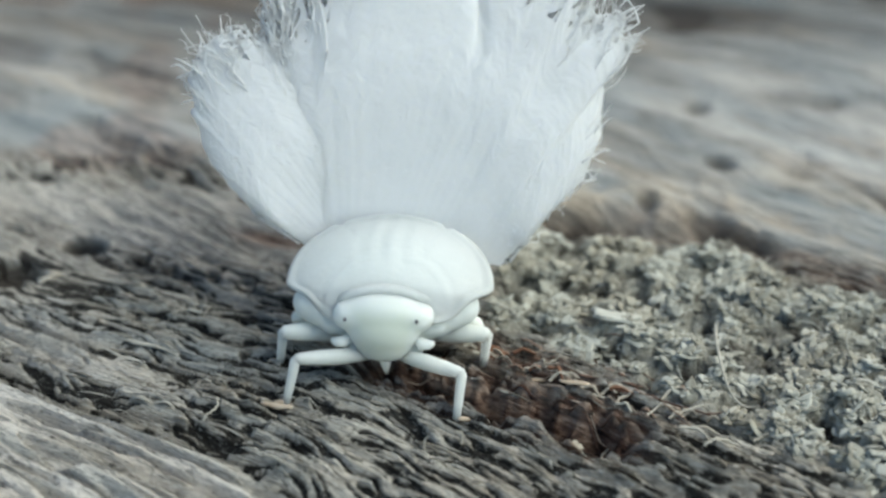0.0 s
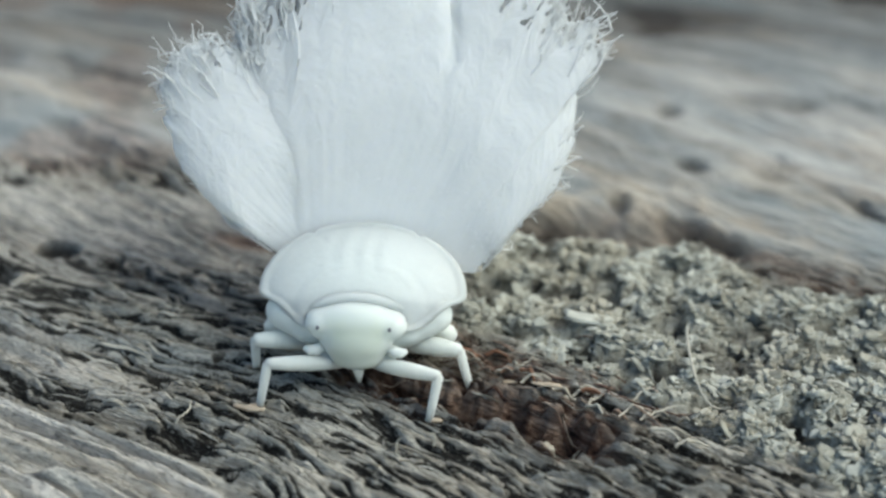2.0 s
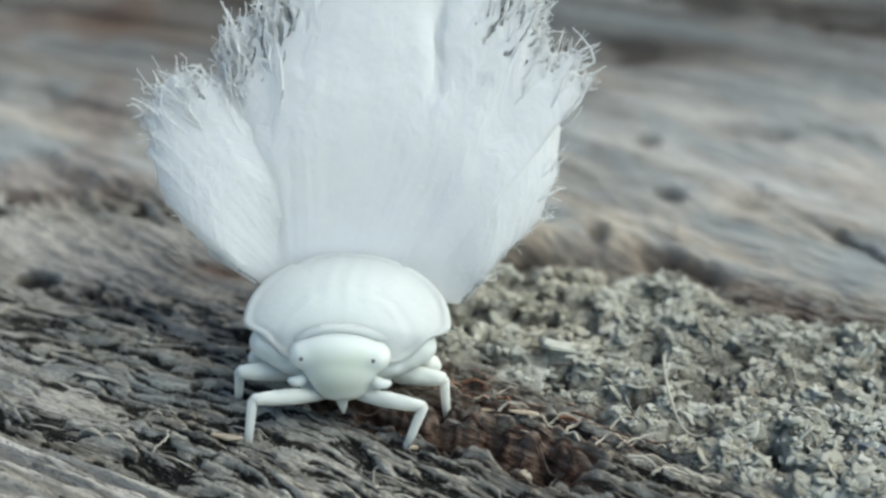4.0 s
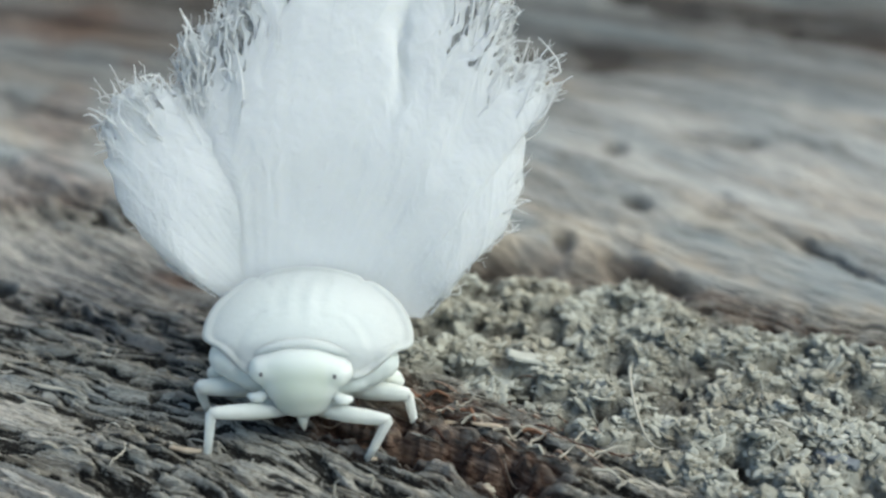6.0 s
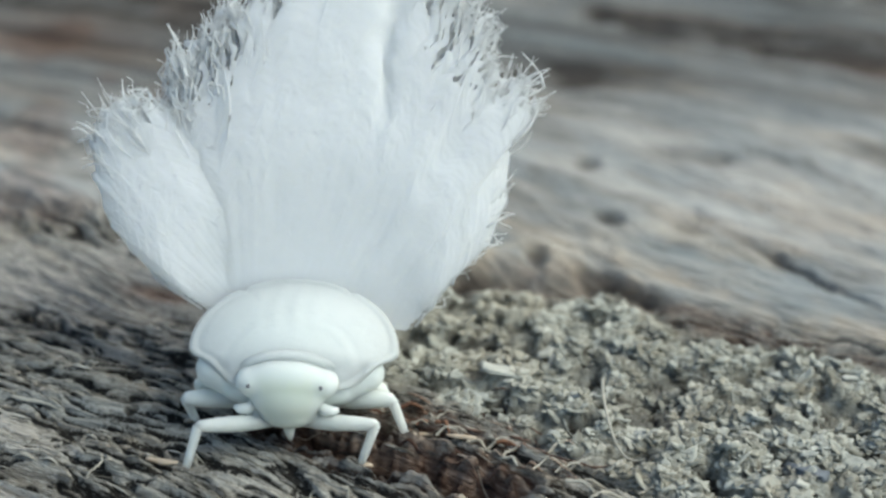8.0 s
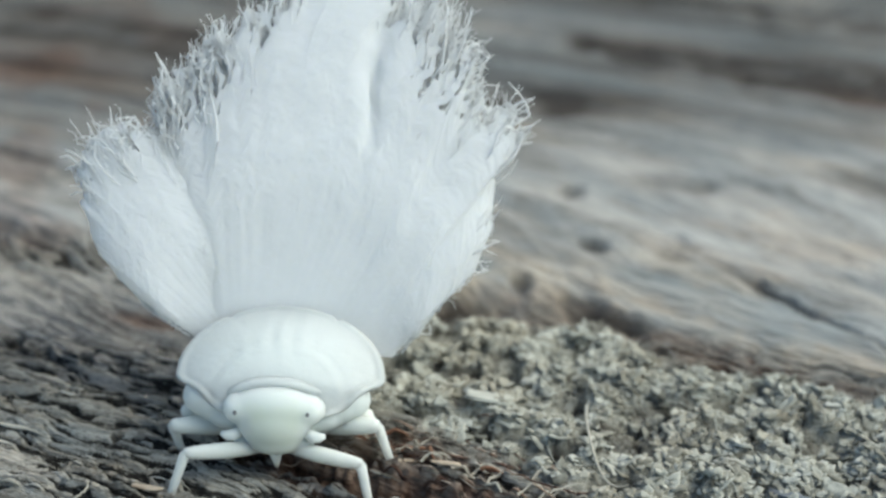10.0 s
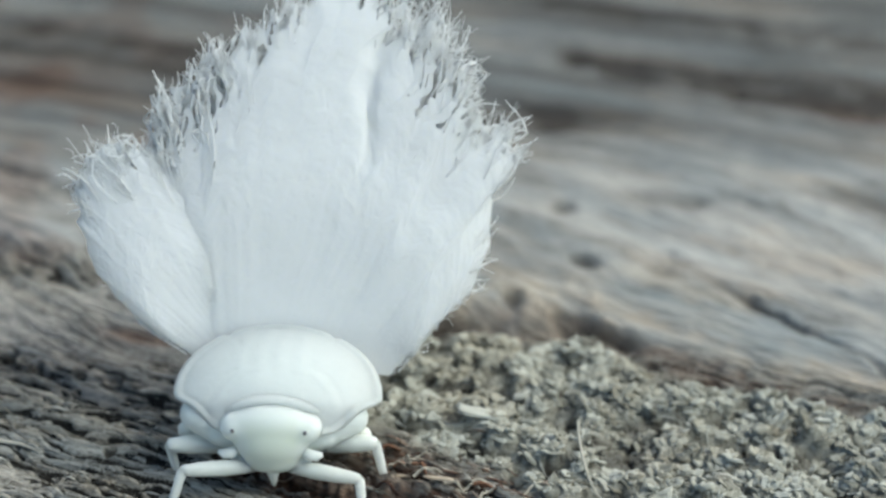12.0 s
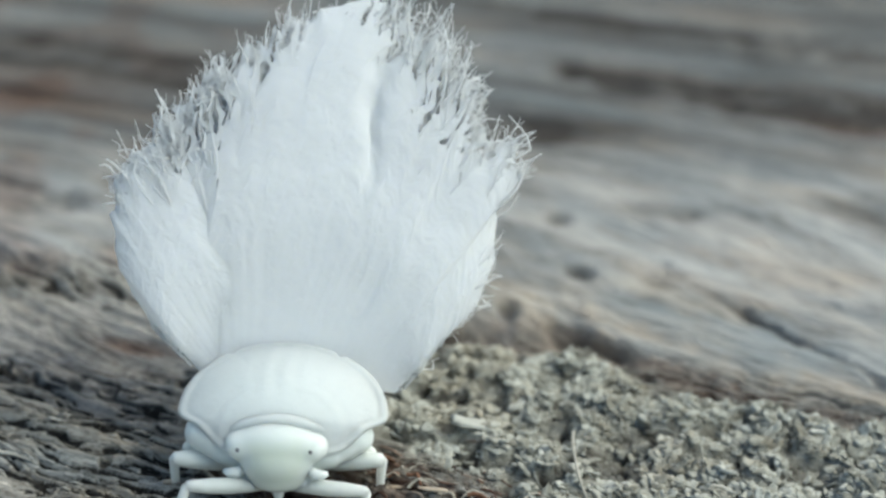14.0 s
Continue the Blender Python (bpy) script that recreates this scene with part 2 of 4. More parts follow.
def grain_of(x, y):
    """Along and across the grain."""
    wob = 0.35 * value_noise(x * 0.12, y * 0.12, 5)
    v = (x + np.interp(y, DEPTHS, ACROSS)) * 0.6 + wob
    u = x * 0.85 - y * 0.6
    return u, v


def spot(x, y, cx, cy, long_r, short_r, turn=-36.0):
    c, s = math.cos(radians(turn)), math.sin(radians(turn))
    a, b = (x - cx) * c + (y - cy) * s, -(x - cx) * s + (y - cy) * c
    return np.exp(-((a / long_r) ** 2 + (b / short_r) ** 2) ** 1.5)


def strip(x, y, x0, y0, x1, y1, width, seed=3, rag=0.25):
    """A band between two places with a ragged edge."""
    length = math.hypot(x1 - x0, y1 - y0)
    tx, ty = (x1 - x0) / length, (y1 - y0) / length
    a, b = (x - x0) * tx + (y - y0) * ty, -(x - x0) * ty + (y - y0) * tx
    b = b + rag * value_noise(a * 1.3, b * 0.7, seed) + rag * 0.5 * value_noise(a * 4.1, b * 2, seed + 1)
    return smooth(a, -0.5, 0.6) * smooth(length - a, -0.5, 0.6) * np.exp(-np.abs(b / width) ** 3)


def lichen_mask(x, y):
    edge = 0.5 * fbm(x * 0.8, y * 0.8, 31, 3)
    top = np.interp(x, (0, 4.8, 6.2, 12, 20), (0.3, 0.2, -0.9, -3.6, -6.5))
    low = np.interp(x, (0, 1.0, 2.6, 4.5, 9, 20), (-3.2, -3.3, -4.4, -6.1, -9.8, -14))
    return smooth(top - y + edge, -0.15, 0.35) * smooth(y - low + edge, -0.2, 0.6) * smooth(x - 0.6 + 0.4 * edge - 0.15 * (y + 4), -0.2, 0.5)


def surface(x, y):
    """The height and the colour masks at places on the log."""
    x, y = np.asarray(x, float), np.asarray(y, float)
    u, v = grain_of(x, y)
    lich = lichen_mask(x, y)
    wood = 1 - lich
    # ridges and furrows along the grain
    a = fbm(u * 0.10, v * 0.55, 1, 3)
    b = value_noise(u * 0.20, v * 1.7, 2)
    c = value_noise(u * 0.40, v * 4.2, 3)
    d = value_noise(u * 0.9, v * 11.0, 4)
    b, c, d = (1 - 2.2 * np.abs(b)), (1 - 2.2 * np.abs(c)), (1 - 2.0 * np.abs(d))
    rough = (0.55 + 0.6 * smooth(value_noise(x * 0.22, y * 0.3, 9), -0.3, 0.4)) * (1 - 0.45 * smooth(y, 0, 6))
    quiet = smooth(y - np.interp(x, (-3, 2, 6, 14), (3.0, 0.1, -1.0, -4.9)), 0.0, 1.8)
    rough = rough * (1 - 0.84 * quiet)
    h = 0.16 * a + 0.06 * quiet * fbm(x * 0.5, y * 0.5, 46, 3) + wood * rough * (0.10 * b + 0.10 * c + 0.05 * d)
    # fibres with narrow cracks between them, and short torn pits
    bend = 0.30 * value_noise(u * 0.6, v * 0.9, 14) + 0.06 * value_noise(u * 2.2, v * 3.0, 18)
    ragged = smooth(value_noise(u * 0.14, v * 0.45, 17), -0.5, 0.1)
    calm = quiet
    crack = smooth(0.10 - np.abs(value_noise(u * 0.22, (v + bend) * 1.5, 12)), 0.0, 0.08) * smooth(value_noise(u * 0.35, v * 0.8, 25), -0.15, 0.15)
    crack2 = smooth(0.11 - np.abs(value_noise(u * 0.45, (v + bend) * 3.3, 13)), 0.0, 0.09) * smooth(value_noise(u * 0.6, v * 1.3, 26), -0.05, 0.2)
    tear = value_noise(u * 0.72, (v + bend) * 6.8, 15) + 0.5 * value_noise(u * 1.6, (v + bend) * 12.5, 16) + 0.35 * value_noise(u * 0.3, v * 1.3, 19)
    pits = smooth(tear, 0.02, 0.20) * (0.65 + 0.35 * ragged)
    worn = strip(x, y, -10.5, 1.8, -2.0, 0.1, 2.1, 6, 0.5)
    bare = wood * (1 - 0.85 * calm) * (1 - 0.8 * worn)
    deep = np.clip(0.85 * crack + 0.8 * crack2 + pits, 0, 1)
    h = h * (1 - 0.5 * worn) - bare * (0.11 * deep + 0.08 * crack)
    # raised splinters
    h = h + bare * (0.06 * smooth(value_noise(u * 0.55, (v + bend) * 4.6, 27), 0.1, 0.4) * (1 - deep) + 0.022 * value_noise(u * 3.0, (v + bend) * 13.0, 36))
    # the shade of cracks and pits, painted as colour by the same mask
    shade_mould = bare * deep
    # the pale, smoother slab, split off by a long crack
    slab = (y + 4.5 + 0.67 * (x + 8.1)) + 0.18 * value_noise(u * 0.5, v * 0.4, 21)
    pale = 1 - smooth(slab, -0.35, 0.1)
    h = h * (1 - 0.75 * pale) + 0.15 * pale - 0.34 * bell(slab - 0.12, 0.28) * smooth(4 - x, 0, 3) - 0.30 * bell(slab + 1.1, 0.12) * smooth(value_noise(u * 0.3, v * 0, 22), -0.3, 0.3)
    shade_mould = shade_mould * (1 - 0.92 * pale)
    sway = 0.10 * value_noise(u * 0.22, v * 0.5, 29)
    plank = value_noise(u * 0.07, (v + sway) * 1.9, 24)
    groove = smooth(0.17 - np.abs(plank), 0.0, 0.16) * smooth(value_noise(u * 0.17, v * 0.8, 30), -0.35, 0.05)
    groove2 = smooth(0.20 - np.abs(value_noise(u * 0.10, (v + sway) * 3.6, 28)), 0.0, 0.18) * smooth(value_noise(u * 0.25, v * 1.6, 32), -0.2, 0.2)
    gouge = smooth(value_noise(u * 0.40, (v + sway) * 2.4, 33), 0.30, 0.50)
    h = h + pale * (0.16 * plank + 0.012 * value_noise(u * 0.2, v * 9.0, 34) - 0.46 * groove - 0.20 * groove2 - 0.30 * gouge)
    # mouldy streaks with a pattern apart from the slab's grooves
    shade_mould = shade_mould + 0.22 * pale * smooth(value_noise(u * 0.10, (v + sway) * 2.6, 35), 0.14, 0.30)
    pale = pale * (0.35 + 0.65 * smooth(value_noise(u * 0.10, v * 1.9, 23), -0.4, 0.3))
    # the rusty trench under the insect
    bark = strip(x, y, -1.5, -4.45, 3.5, -7.1, 0.62)
    h = h - 0.9 * strip(x, y, -1.4, -4.45, 3.2, -7.05, 0.36)
    bark = np.maximum(bark, 0.75 * strip(x, y, 0.2, -3.75, 3.2, -5.7, 0.62, 7, 0.5) * smooth(value_noise(x * 2.2, y * 2.6, 44), -0.5, 0.1))
    bark = np.maximum(bark, 0.9 * spot(x, y, -3.45, 0.1, 0.9, 0.32, -20))
    bark = np.maximum(bark, 0.4 * spot(x, y, 4.0, 0.95, 0.4, 0.25, -20) + 0.5 * spot(x, y, 5.4, 0.4, 0.6, 0.22, -10))
    bark = np.maximum(bark, 0.6 * spot(x, y, 13.8, 11.0, 2.2, 0.4, -20))
    bark = np.maximum(bark, 0.5 * strip(x, y, 6.0, -0.3, 13.0, -4.4, 0.30, 56, 0.3) + 0.5 * spot(x, y, -7.0, 13.5, 3.0, 1.6, -20) + 0.40 * smooth(y, 1.5, 4) * smooth(-x, -1, 2) * smooth(value_noise(x * 0.5, y * 0.35, 45), 0.0, 0.4))
    fray = strip(x, y, -1.8, -4.0, 3.8, -6.6, 1.2, 5, 0.4)
    h = h + fray * (0.08 * (1 - 2.2 * np.abs(value_noise(u * 0.8, (v + bend) * 3.6, 47))) + 0.07 * value_noise(u * 2.0, v * 7.0, 48))
    shred = strip(x, y, 0.8, -4.7, 6.0, -7.6, 1.0, 49, 0.4) * wood
    gap = smooth(value_noise(u * 0.9, (v + bend) * 3.2, 50) + 0.4 * value_noise(u * 2.1, v * 6.5, 54), 0.10, 0.34)
    h = h + shred * (0.07 * (1 - 2.2 * np.abs(value_noise(u * 0.7, (v + bend) * 4.2, 55))) - 0.16 * gap)
    # gaps between the shreds get their shade painted in too
    shade_mould = shade_mould * (1 - 0.6 * shred) + 0.8 * shred * gap
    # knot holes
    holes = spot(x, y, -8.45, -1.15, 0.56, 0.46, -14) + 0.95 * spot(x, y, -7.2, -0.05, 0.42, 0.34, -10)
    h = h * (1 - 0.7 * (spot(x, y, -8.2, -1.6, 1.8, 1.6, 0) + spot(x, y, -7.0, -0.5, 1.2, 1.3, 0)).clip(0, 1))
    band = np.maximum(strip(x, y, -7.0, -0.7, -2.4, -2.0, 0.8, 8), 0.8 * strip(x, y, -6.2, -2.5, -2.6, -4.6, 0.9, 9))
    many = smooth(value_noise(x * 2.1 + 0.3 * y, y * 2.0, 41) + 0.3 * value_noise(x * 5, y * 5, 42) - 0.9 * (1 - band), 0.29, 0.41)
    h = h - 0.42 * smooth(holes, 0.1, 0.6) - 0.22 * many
    # the block beyond the lichen: a raised slab with a broken, undercut edge
    edge = y - np.interp(x, (-2, 2.6, 5.6, 6.6, 10, 14), (0.9, 0.55, 0.5, -0.5, -2.6, -5.0)) + 0.22 * fbm(x * 0.7, y * 0.7, 51, 3)
    right = smooth(x, 0.3, 2.0)
    brow = right * smooth(7.2 - x + 0.6 * value_noise(x * 0.9, y * 0.9, 52), 0, 1.4)
    lumps = fbm(x * 0.8, y * 0.9, 53, 3)
    h = h + right * 0.20 * smooth(edge, 0.0, 0.9) + brow * ((0.05 + 0.13 * lumps) * smooth(edge, 0.0, 0.6) * bell(edge - 0.7, 1.2) - 0.22 * bell(edge + 0.02, 0.28))
    # the edge's shade is painted as dark and, over brown wood, as bark
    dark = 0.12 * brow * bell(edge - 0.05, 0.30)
    bark = np.maximum(bark, 0.28 * brow * bell(edge - 0.25, 0.5))
    ochre = 0.9 * brow * bell(edge - 0.8, 1.1) * smooth(lumps, -0.6, 0.4) + 0.6 * strip(x, y, 6.6, 2.9, 9.3, 1.0, 0.36, 58, 0.2)
    ochre = ochre + 0.7 * spot(x, y, -3.3, -5.35, 1.0, 0.45, -25) + 0.6 * spot(x, y, -3.0, -3.9, 1.0, 0.35, -25) + 0.45 * spot(x, y, -6.0, -2.9, 1.2, 0.35, -30) + 0.4 * spot(x, y, -5.5, -7.6, 1.6, 0.4, -33)
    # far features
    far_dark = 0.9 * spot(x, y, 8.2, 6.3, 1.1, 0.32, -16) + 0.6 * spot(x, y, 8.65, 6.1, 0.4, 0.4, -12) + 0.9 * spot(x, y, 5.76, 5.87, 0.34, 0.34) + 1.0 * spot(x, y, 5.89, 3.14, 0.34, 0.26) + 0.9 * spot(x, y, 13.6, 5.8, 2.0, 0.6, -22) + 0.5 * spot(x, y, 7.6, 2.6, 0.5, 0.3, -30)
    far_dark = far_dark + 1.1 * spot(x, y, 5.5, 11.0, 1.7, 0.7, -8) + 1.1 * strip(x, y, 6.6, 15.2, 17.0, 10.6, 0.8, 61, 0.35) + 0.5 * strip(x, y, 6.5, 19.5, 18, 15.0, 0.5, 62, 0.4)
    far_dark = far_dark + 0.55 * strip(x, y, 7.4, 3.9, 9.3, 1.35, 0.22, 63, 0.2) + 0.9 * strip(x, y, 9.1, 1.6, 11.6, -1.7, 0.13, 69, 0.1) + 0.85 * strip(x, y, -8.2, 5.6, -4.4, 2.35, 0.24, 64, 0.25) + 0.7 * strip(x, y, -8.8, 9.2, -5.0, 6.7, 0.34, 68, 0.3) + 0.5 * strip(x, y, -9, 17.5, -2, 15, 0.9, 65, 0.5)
    # nooks under the block: dark colour painted to stand in for their shade
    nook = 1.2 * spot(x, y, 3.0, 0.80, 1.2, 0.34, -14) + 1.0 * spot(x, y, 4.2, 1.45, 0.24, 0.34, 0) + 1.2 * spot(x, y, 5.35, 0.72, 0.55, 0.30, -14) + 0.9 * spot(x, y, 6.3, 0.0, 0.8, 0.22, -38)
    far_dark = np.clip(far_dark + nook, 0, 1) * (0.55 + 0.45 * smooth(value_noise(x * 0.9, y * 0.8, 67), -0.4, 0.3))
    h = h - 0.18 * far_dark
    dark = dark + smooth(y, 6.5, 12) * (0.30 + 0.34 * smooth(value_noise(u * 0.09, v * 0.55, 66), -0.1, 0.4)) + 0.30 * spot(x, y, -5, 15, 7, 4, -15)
    # dark colour over the far marks, knot holes and small pits
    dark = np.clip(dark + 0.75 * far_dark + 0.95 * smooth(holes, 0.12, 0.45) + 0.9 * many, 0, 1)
    pale = np.clip(pale + 0.75 * strip(x, y, 4.5, 7.8, 20, 1.2, 2.4, 71, 0.9) * (0.4 + 0.6 * smooth(value_noise(u * 0.12, v * 0.8, 72), -0.35, 0.3)) + 0.6 * strip(x, y, 7.6, 4.6, 18, -3.2, 1.9, 74, 0.5) + 0.4 * spot(x, y, -3.6, -2.0, 1.8, 0.8, -30) + 0.5 * spot(x, y, -7, 6.5, 4, 2.0, -30) + 0.12 * spot(x, y, -6.6, 0.9, 3.6, 1.8, -30) + 0.12 * worn + 0.4 * spot(x, y, -7.5, -2.6, 2.0, 0.6, -25) + 0.35 * strip(x, y, 9, 19.5, 16, 16, 0.9, 73, 0.5), 0, 1)
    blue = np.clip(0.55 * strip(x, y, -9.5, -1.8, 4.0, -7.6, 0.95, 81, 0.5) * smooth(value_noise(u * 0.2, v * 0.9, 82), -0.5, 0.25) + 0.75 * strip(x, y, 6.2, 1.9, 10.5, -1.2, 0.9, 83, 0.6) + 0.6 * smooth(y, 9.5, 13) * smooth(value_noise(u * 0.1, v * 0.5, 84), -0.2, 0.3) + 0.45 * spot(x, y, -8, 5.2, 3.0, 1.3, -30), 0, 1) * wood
    # shade on the trench floor, painted in as dark colour along its depth
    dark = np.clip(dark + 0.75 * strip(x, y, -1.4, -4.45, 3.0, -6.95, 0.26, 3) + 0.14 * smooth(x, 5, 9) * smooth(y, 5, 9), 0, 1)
    plain = spot(x, y, -7.2, -3.9, 2.6, 0.75, -33)
    pale = np.clip(pale + 0.7 * plain, 0, 1)
    shade_mould = shade_mould * (1 - 0.75 * plain)
    # lichen cushions
    lump = fbm(x * 0.8, y * 0.8, 91, 3)
    wx, wy = x + 0.30 * value_noise(x * 1.7, y * 1.7, 94), y + 0.30 * value_noise(x * 1.7, y * 1.7, 95)
    flake = value_noise(wx * 1.9, wy * 1.9, 92) + 0.55 * value_noise(wx * 4.2, wy * 4.2, 96)
    tops = smooth(flake, -0.56, -0.26)
    crumb = 1 - 2.2 * np.abs(value_noise(wx * 4.0, wy * 4.0, 99))
    grit = 1 - 2.0 * np.abs(value_noise(wx * 9.0, wy * 9.0, 98))
    h = h + lich * (-0.02 + 0.24 * lump + 0.17 * tops + 0.07 * flake + 0.05 * crumb + 0.035 * grit)
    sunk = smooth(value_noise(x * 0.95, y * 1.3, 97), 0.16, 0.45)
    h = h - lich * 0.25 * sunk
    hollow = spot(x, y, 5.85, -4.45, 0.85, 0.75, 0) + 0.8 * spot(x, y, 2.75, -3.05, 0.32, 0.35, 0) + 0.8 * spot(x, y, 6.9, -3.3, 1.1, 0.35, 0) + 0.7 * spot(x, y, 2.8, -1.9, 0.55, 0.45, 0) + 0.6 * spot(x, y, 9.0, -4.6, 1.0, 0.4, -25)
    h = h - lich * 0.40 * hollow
    # bare ground darkens sunk patches; hollows and gaps get their shade painted in
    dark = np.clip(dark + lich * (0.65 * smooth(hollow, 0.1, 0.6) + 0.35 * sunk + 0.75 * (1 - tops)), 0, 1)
    # level ground where the insect stands
    h = h + 0.10
    outer = smooth(np.hypot(x - 3, y - 5), 30, 70)
    return h * (1 - outer), u, v, dict(pale=pale, blue=blue, bark=bark * (1 - lich), lichen=lich, dark=dark, ochre=np.clip(ochre, 0, 1), shade_mould=np.clip(wood * shade_mould, 0, 1), calm=calm)


def height(x, y):
    return float(surface(np.array([x]), np.array([y]))[0][0])


def footing(x, y):
    """The mean height of the wood within a small reach, on which a foot rests."""
    dx, dy = np.meshgrid(np.linspace(-0.15, 0.15, 5), np.linspace(-0.15, 0.15, 5))
    return float(np.percentile(surface(x + dx.ravel(), y + dy.ravel())[0], 45))


def spread(lo, hi, step, far):
    """Grid lines: even steps between lo and hi, then ever wider out to far."""
    lines = list(np.arange(lo, hi, step))
    for sign, at in ((-1, lo), (1, lines[-1])):
        w, q = step, at
        side = []
        while abs(q) < far:
            w *= 1.22
            q += sign * w
            side.append(q)
        lines = side[::-1] + lines if sign < 0 else lines + side
    return np.array(lines)


def grid_mesh(name, points, nx, ny, material, holes=None):
    """A grid of ny rows of nx points as one smooth mesh. holes: points whose faces are left out."""
    me = bpy.data.meshes.new(name)
    i = (np.arange(ny - 1)[:, None] * nx + np.arange(nx - 1)[None, :]).ravel()
    quads = np.stack([i, i + 1, i + nx + 1, i + nx], 1).astype(np.int32)
    if holes is not None:
        quads = quads[~holes[quads].any(1)]
    me.vertices.add(len(points))
    me.vertices.foreach_set("co", np.ascontiguousarray(points, np.float32).ravel())
    me.loops.add(quads.size)
    me.loops.foreach_set("vertex_index", quads.ravel())
    me.polygons.add(len(quads))
    me.polygons.foreach_set("loop_start", np.arange(0, quads.size, 4, dtype=np.int32))
    me.polygons.foreach_set("use_smooth", np.ones(len(quads), bool))
    me.update(calc_edges=True)
    me.materials.append(material)
    return me


def build_log():
    xs = spread(-11.0, 19.0, 0.037, 2500)
    y0, y1 = spread(-10.0, 2.0, 0.031, 2500), spread(2.0, 24.0, 0.07, 2500)
    ys = np.concatenate([y0[y0 < 1.99], y1[y1 >= 1.99]])
    gx, gy = np.meshgrid(xs, ys)
    x, y = gx.ravel(), gy.ravel()
    h, u, v, masks = surface(x, y)
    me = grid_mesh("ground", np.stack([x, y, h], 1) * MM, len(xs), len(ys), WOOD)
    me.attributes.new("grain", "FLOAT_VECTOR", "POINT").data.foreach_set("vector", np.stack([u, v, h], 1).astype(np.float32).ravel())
    for k, a in masks.items():
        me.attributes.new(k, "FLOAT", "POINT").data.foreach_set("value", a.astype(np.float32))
    tagged(new("ground", me), "weathered grey log surface with torn grain and cracks", "log", kind="structure")


build_log()


# ---- mesh helpers ----
def part(name, bm, material, parent=None, label=""):
    me = bpy.data.meshes.new(name)
    bm.to_mesh(me)
    bm.free()
    for p in me.polygons:
        p.use_smooth = True
    me.materials.append(material)
    ob = new(name, me)
    ob.parent = parent
    return tagged(ob, label)


def tubes(paths, radii, sides=3, taper=0.35):
    """Many thin tubes as vertex and face arrays. paths: n x k x 3 in mm."""
    n, k, _ = paths.shape
    d = np.gradient(paths, axis=1)
    d /= np.linalg.norm(d, axis=2, keepdims=True) + 1e-9
    ref = np.where(np.abs(d[..., 2:3]) > 0.9, np.array([1.0, 0, 0]), np.array([0, 0, 1.0]))
    a = np.cross(d, ref)
    a /= np.linalg.norm(a, axis=2, keepdims=True) + 1e-9
    b = np.cross(d, a)
    r = np.asarray(radii)[:, None, None] * np.interp(np.linspace(0, 1, k), (0, 0.6, 1), (1, 0.9, taper))[None, :, None]
    ang = np.arange(sides) * 2 * np.pi / sides
    pts = paths[:, :, None, :] + r[..., None] * (a[:, :, None, :] * np.cos(ang)[None, None, :, None] + b[:, :, None, :] * np.sin(ang)[None, None, :, None])
    idx = np.arange(n * k * sides).reshape(n, k, sides)
    nxt = np.roll(idx, -1, axis=2)
    quads = np.stack([idx[:, :-1], nxt[:, :-1], nxt[:, 1:], idx[:, 1:]], -1).reshape(-1, 4)
    return pts.reshape(-1, 3) * MM, quads.astype(np.int32)


def quad_mesh(name, points, quads, material):
    me = bpy.data.meshes.new(name)
    me.vertices.add(len(points))
    me.vertices.foreach_set("co", np.ascontiguousarray(points, np.float32).ravel())
    me.loops.add(quads.size)
    me.loops.foreach_set("vertex_index", np.ascontiguousarray(quads, np.int32).ravel())
    me.polygons.add(len(quads))
    me.polygons.foreach_set("loop_start", np.arange(0, quads.size, 4, dtype=np.int32))
    me.polygons.foreach_set("use_smooth", np.ones(len(quads), bool))
    me.update(calc_edges=True)
    me.materials.append(material)
    return me


def blob(center, radii, shape=None, u=28, v=18, turn=None):
    """An ellipsoid in mm, reshaped by shape(unit point) where given."""
    bm = bmesh.new()
    bmesh.ops.create_uvsphere(bm, u_segments=u, v_segments=v, radius=1.0)
    for w in bm.verts:
        p = shape(w.co.copy()) if shape else w.co
        p = Vector((p.x * radii[0], p.y * radii[1], p.z * radii[2]))
        if turn is not None:
            p = turn @ p
        w.co = (p + Vector(center)) * MM
    return bm


def limb(points, radii, sides=12):
    """A rounded limb through points (mm) with a radius at each, closed at both ends."""
    pts = [Vector(p) for p in points]
    bm = bmesh.new()
    rings = []
    for i, (p, r) in enumerate(zip(pts, radii)):
        d = (pts[min(i + 1, len(pts) - 1)] - pts[max(i - 1, 0)]).normalized()
        a = d.cross(Vector((0.0, 1.0, 0.02))).normalized()
        b = d.cross(a)
        rings.append([bm.verts.new((p + r * (math.cos(q) * a + math.sin(q) * b)) * MM) for q in (j * 2 * math.pi / sides for j in range(sides))])
    for r0, r1 in zip(rings, rings[1:]):
        for j in range(sides):
            bm.faces.new((r0[j], r0[(j + 1) % sides], r1[(j + 1) % sides], r1[j]))
    bm.faces.new(rings[0][::-1]), bm.faces.new(rings[-1])
    return bm


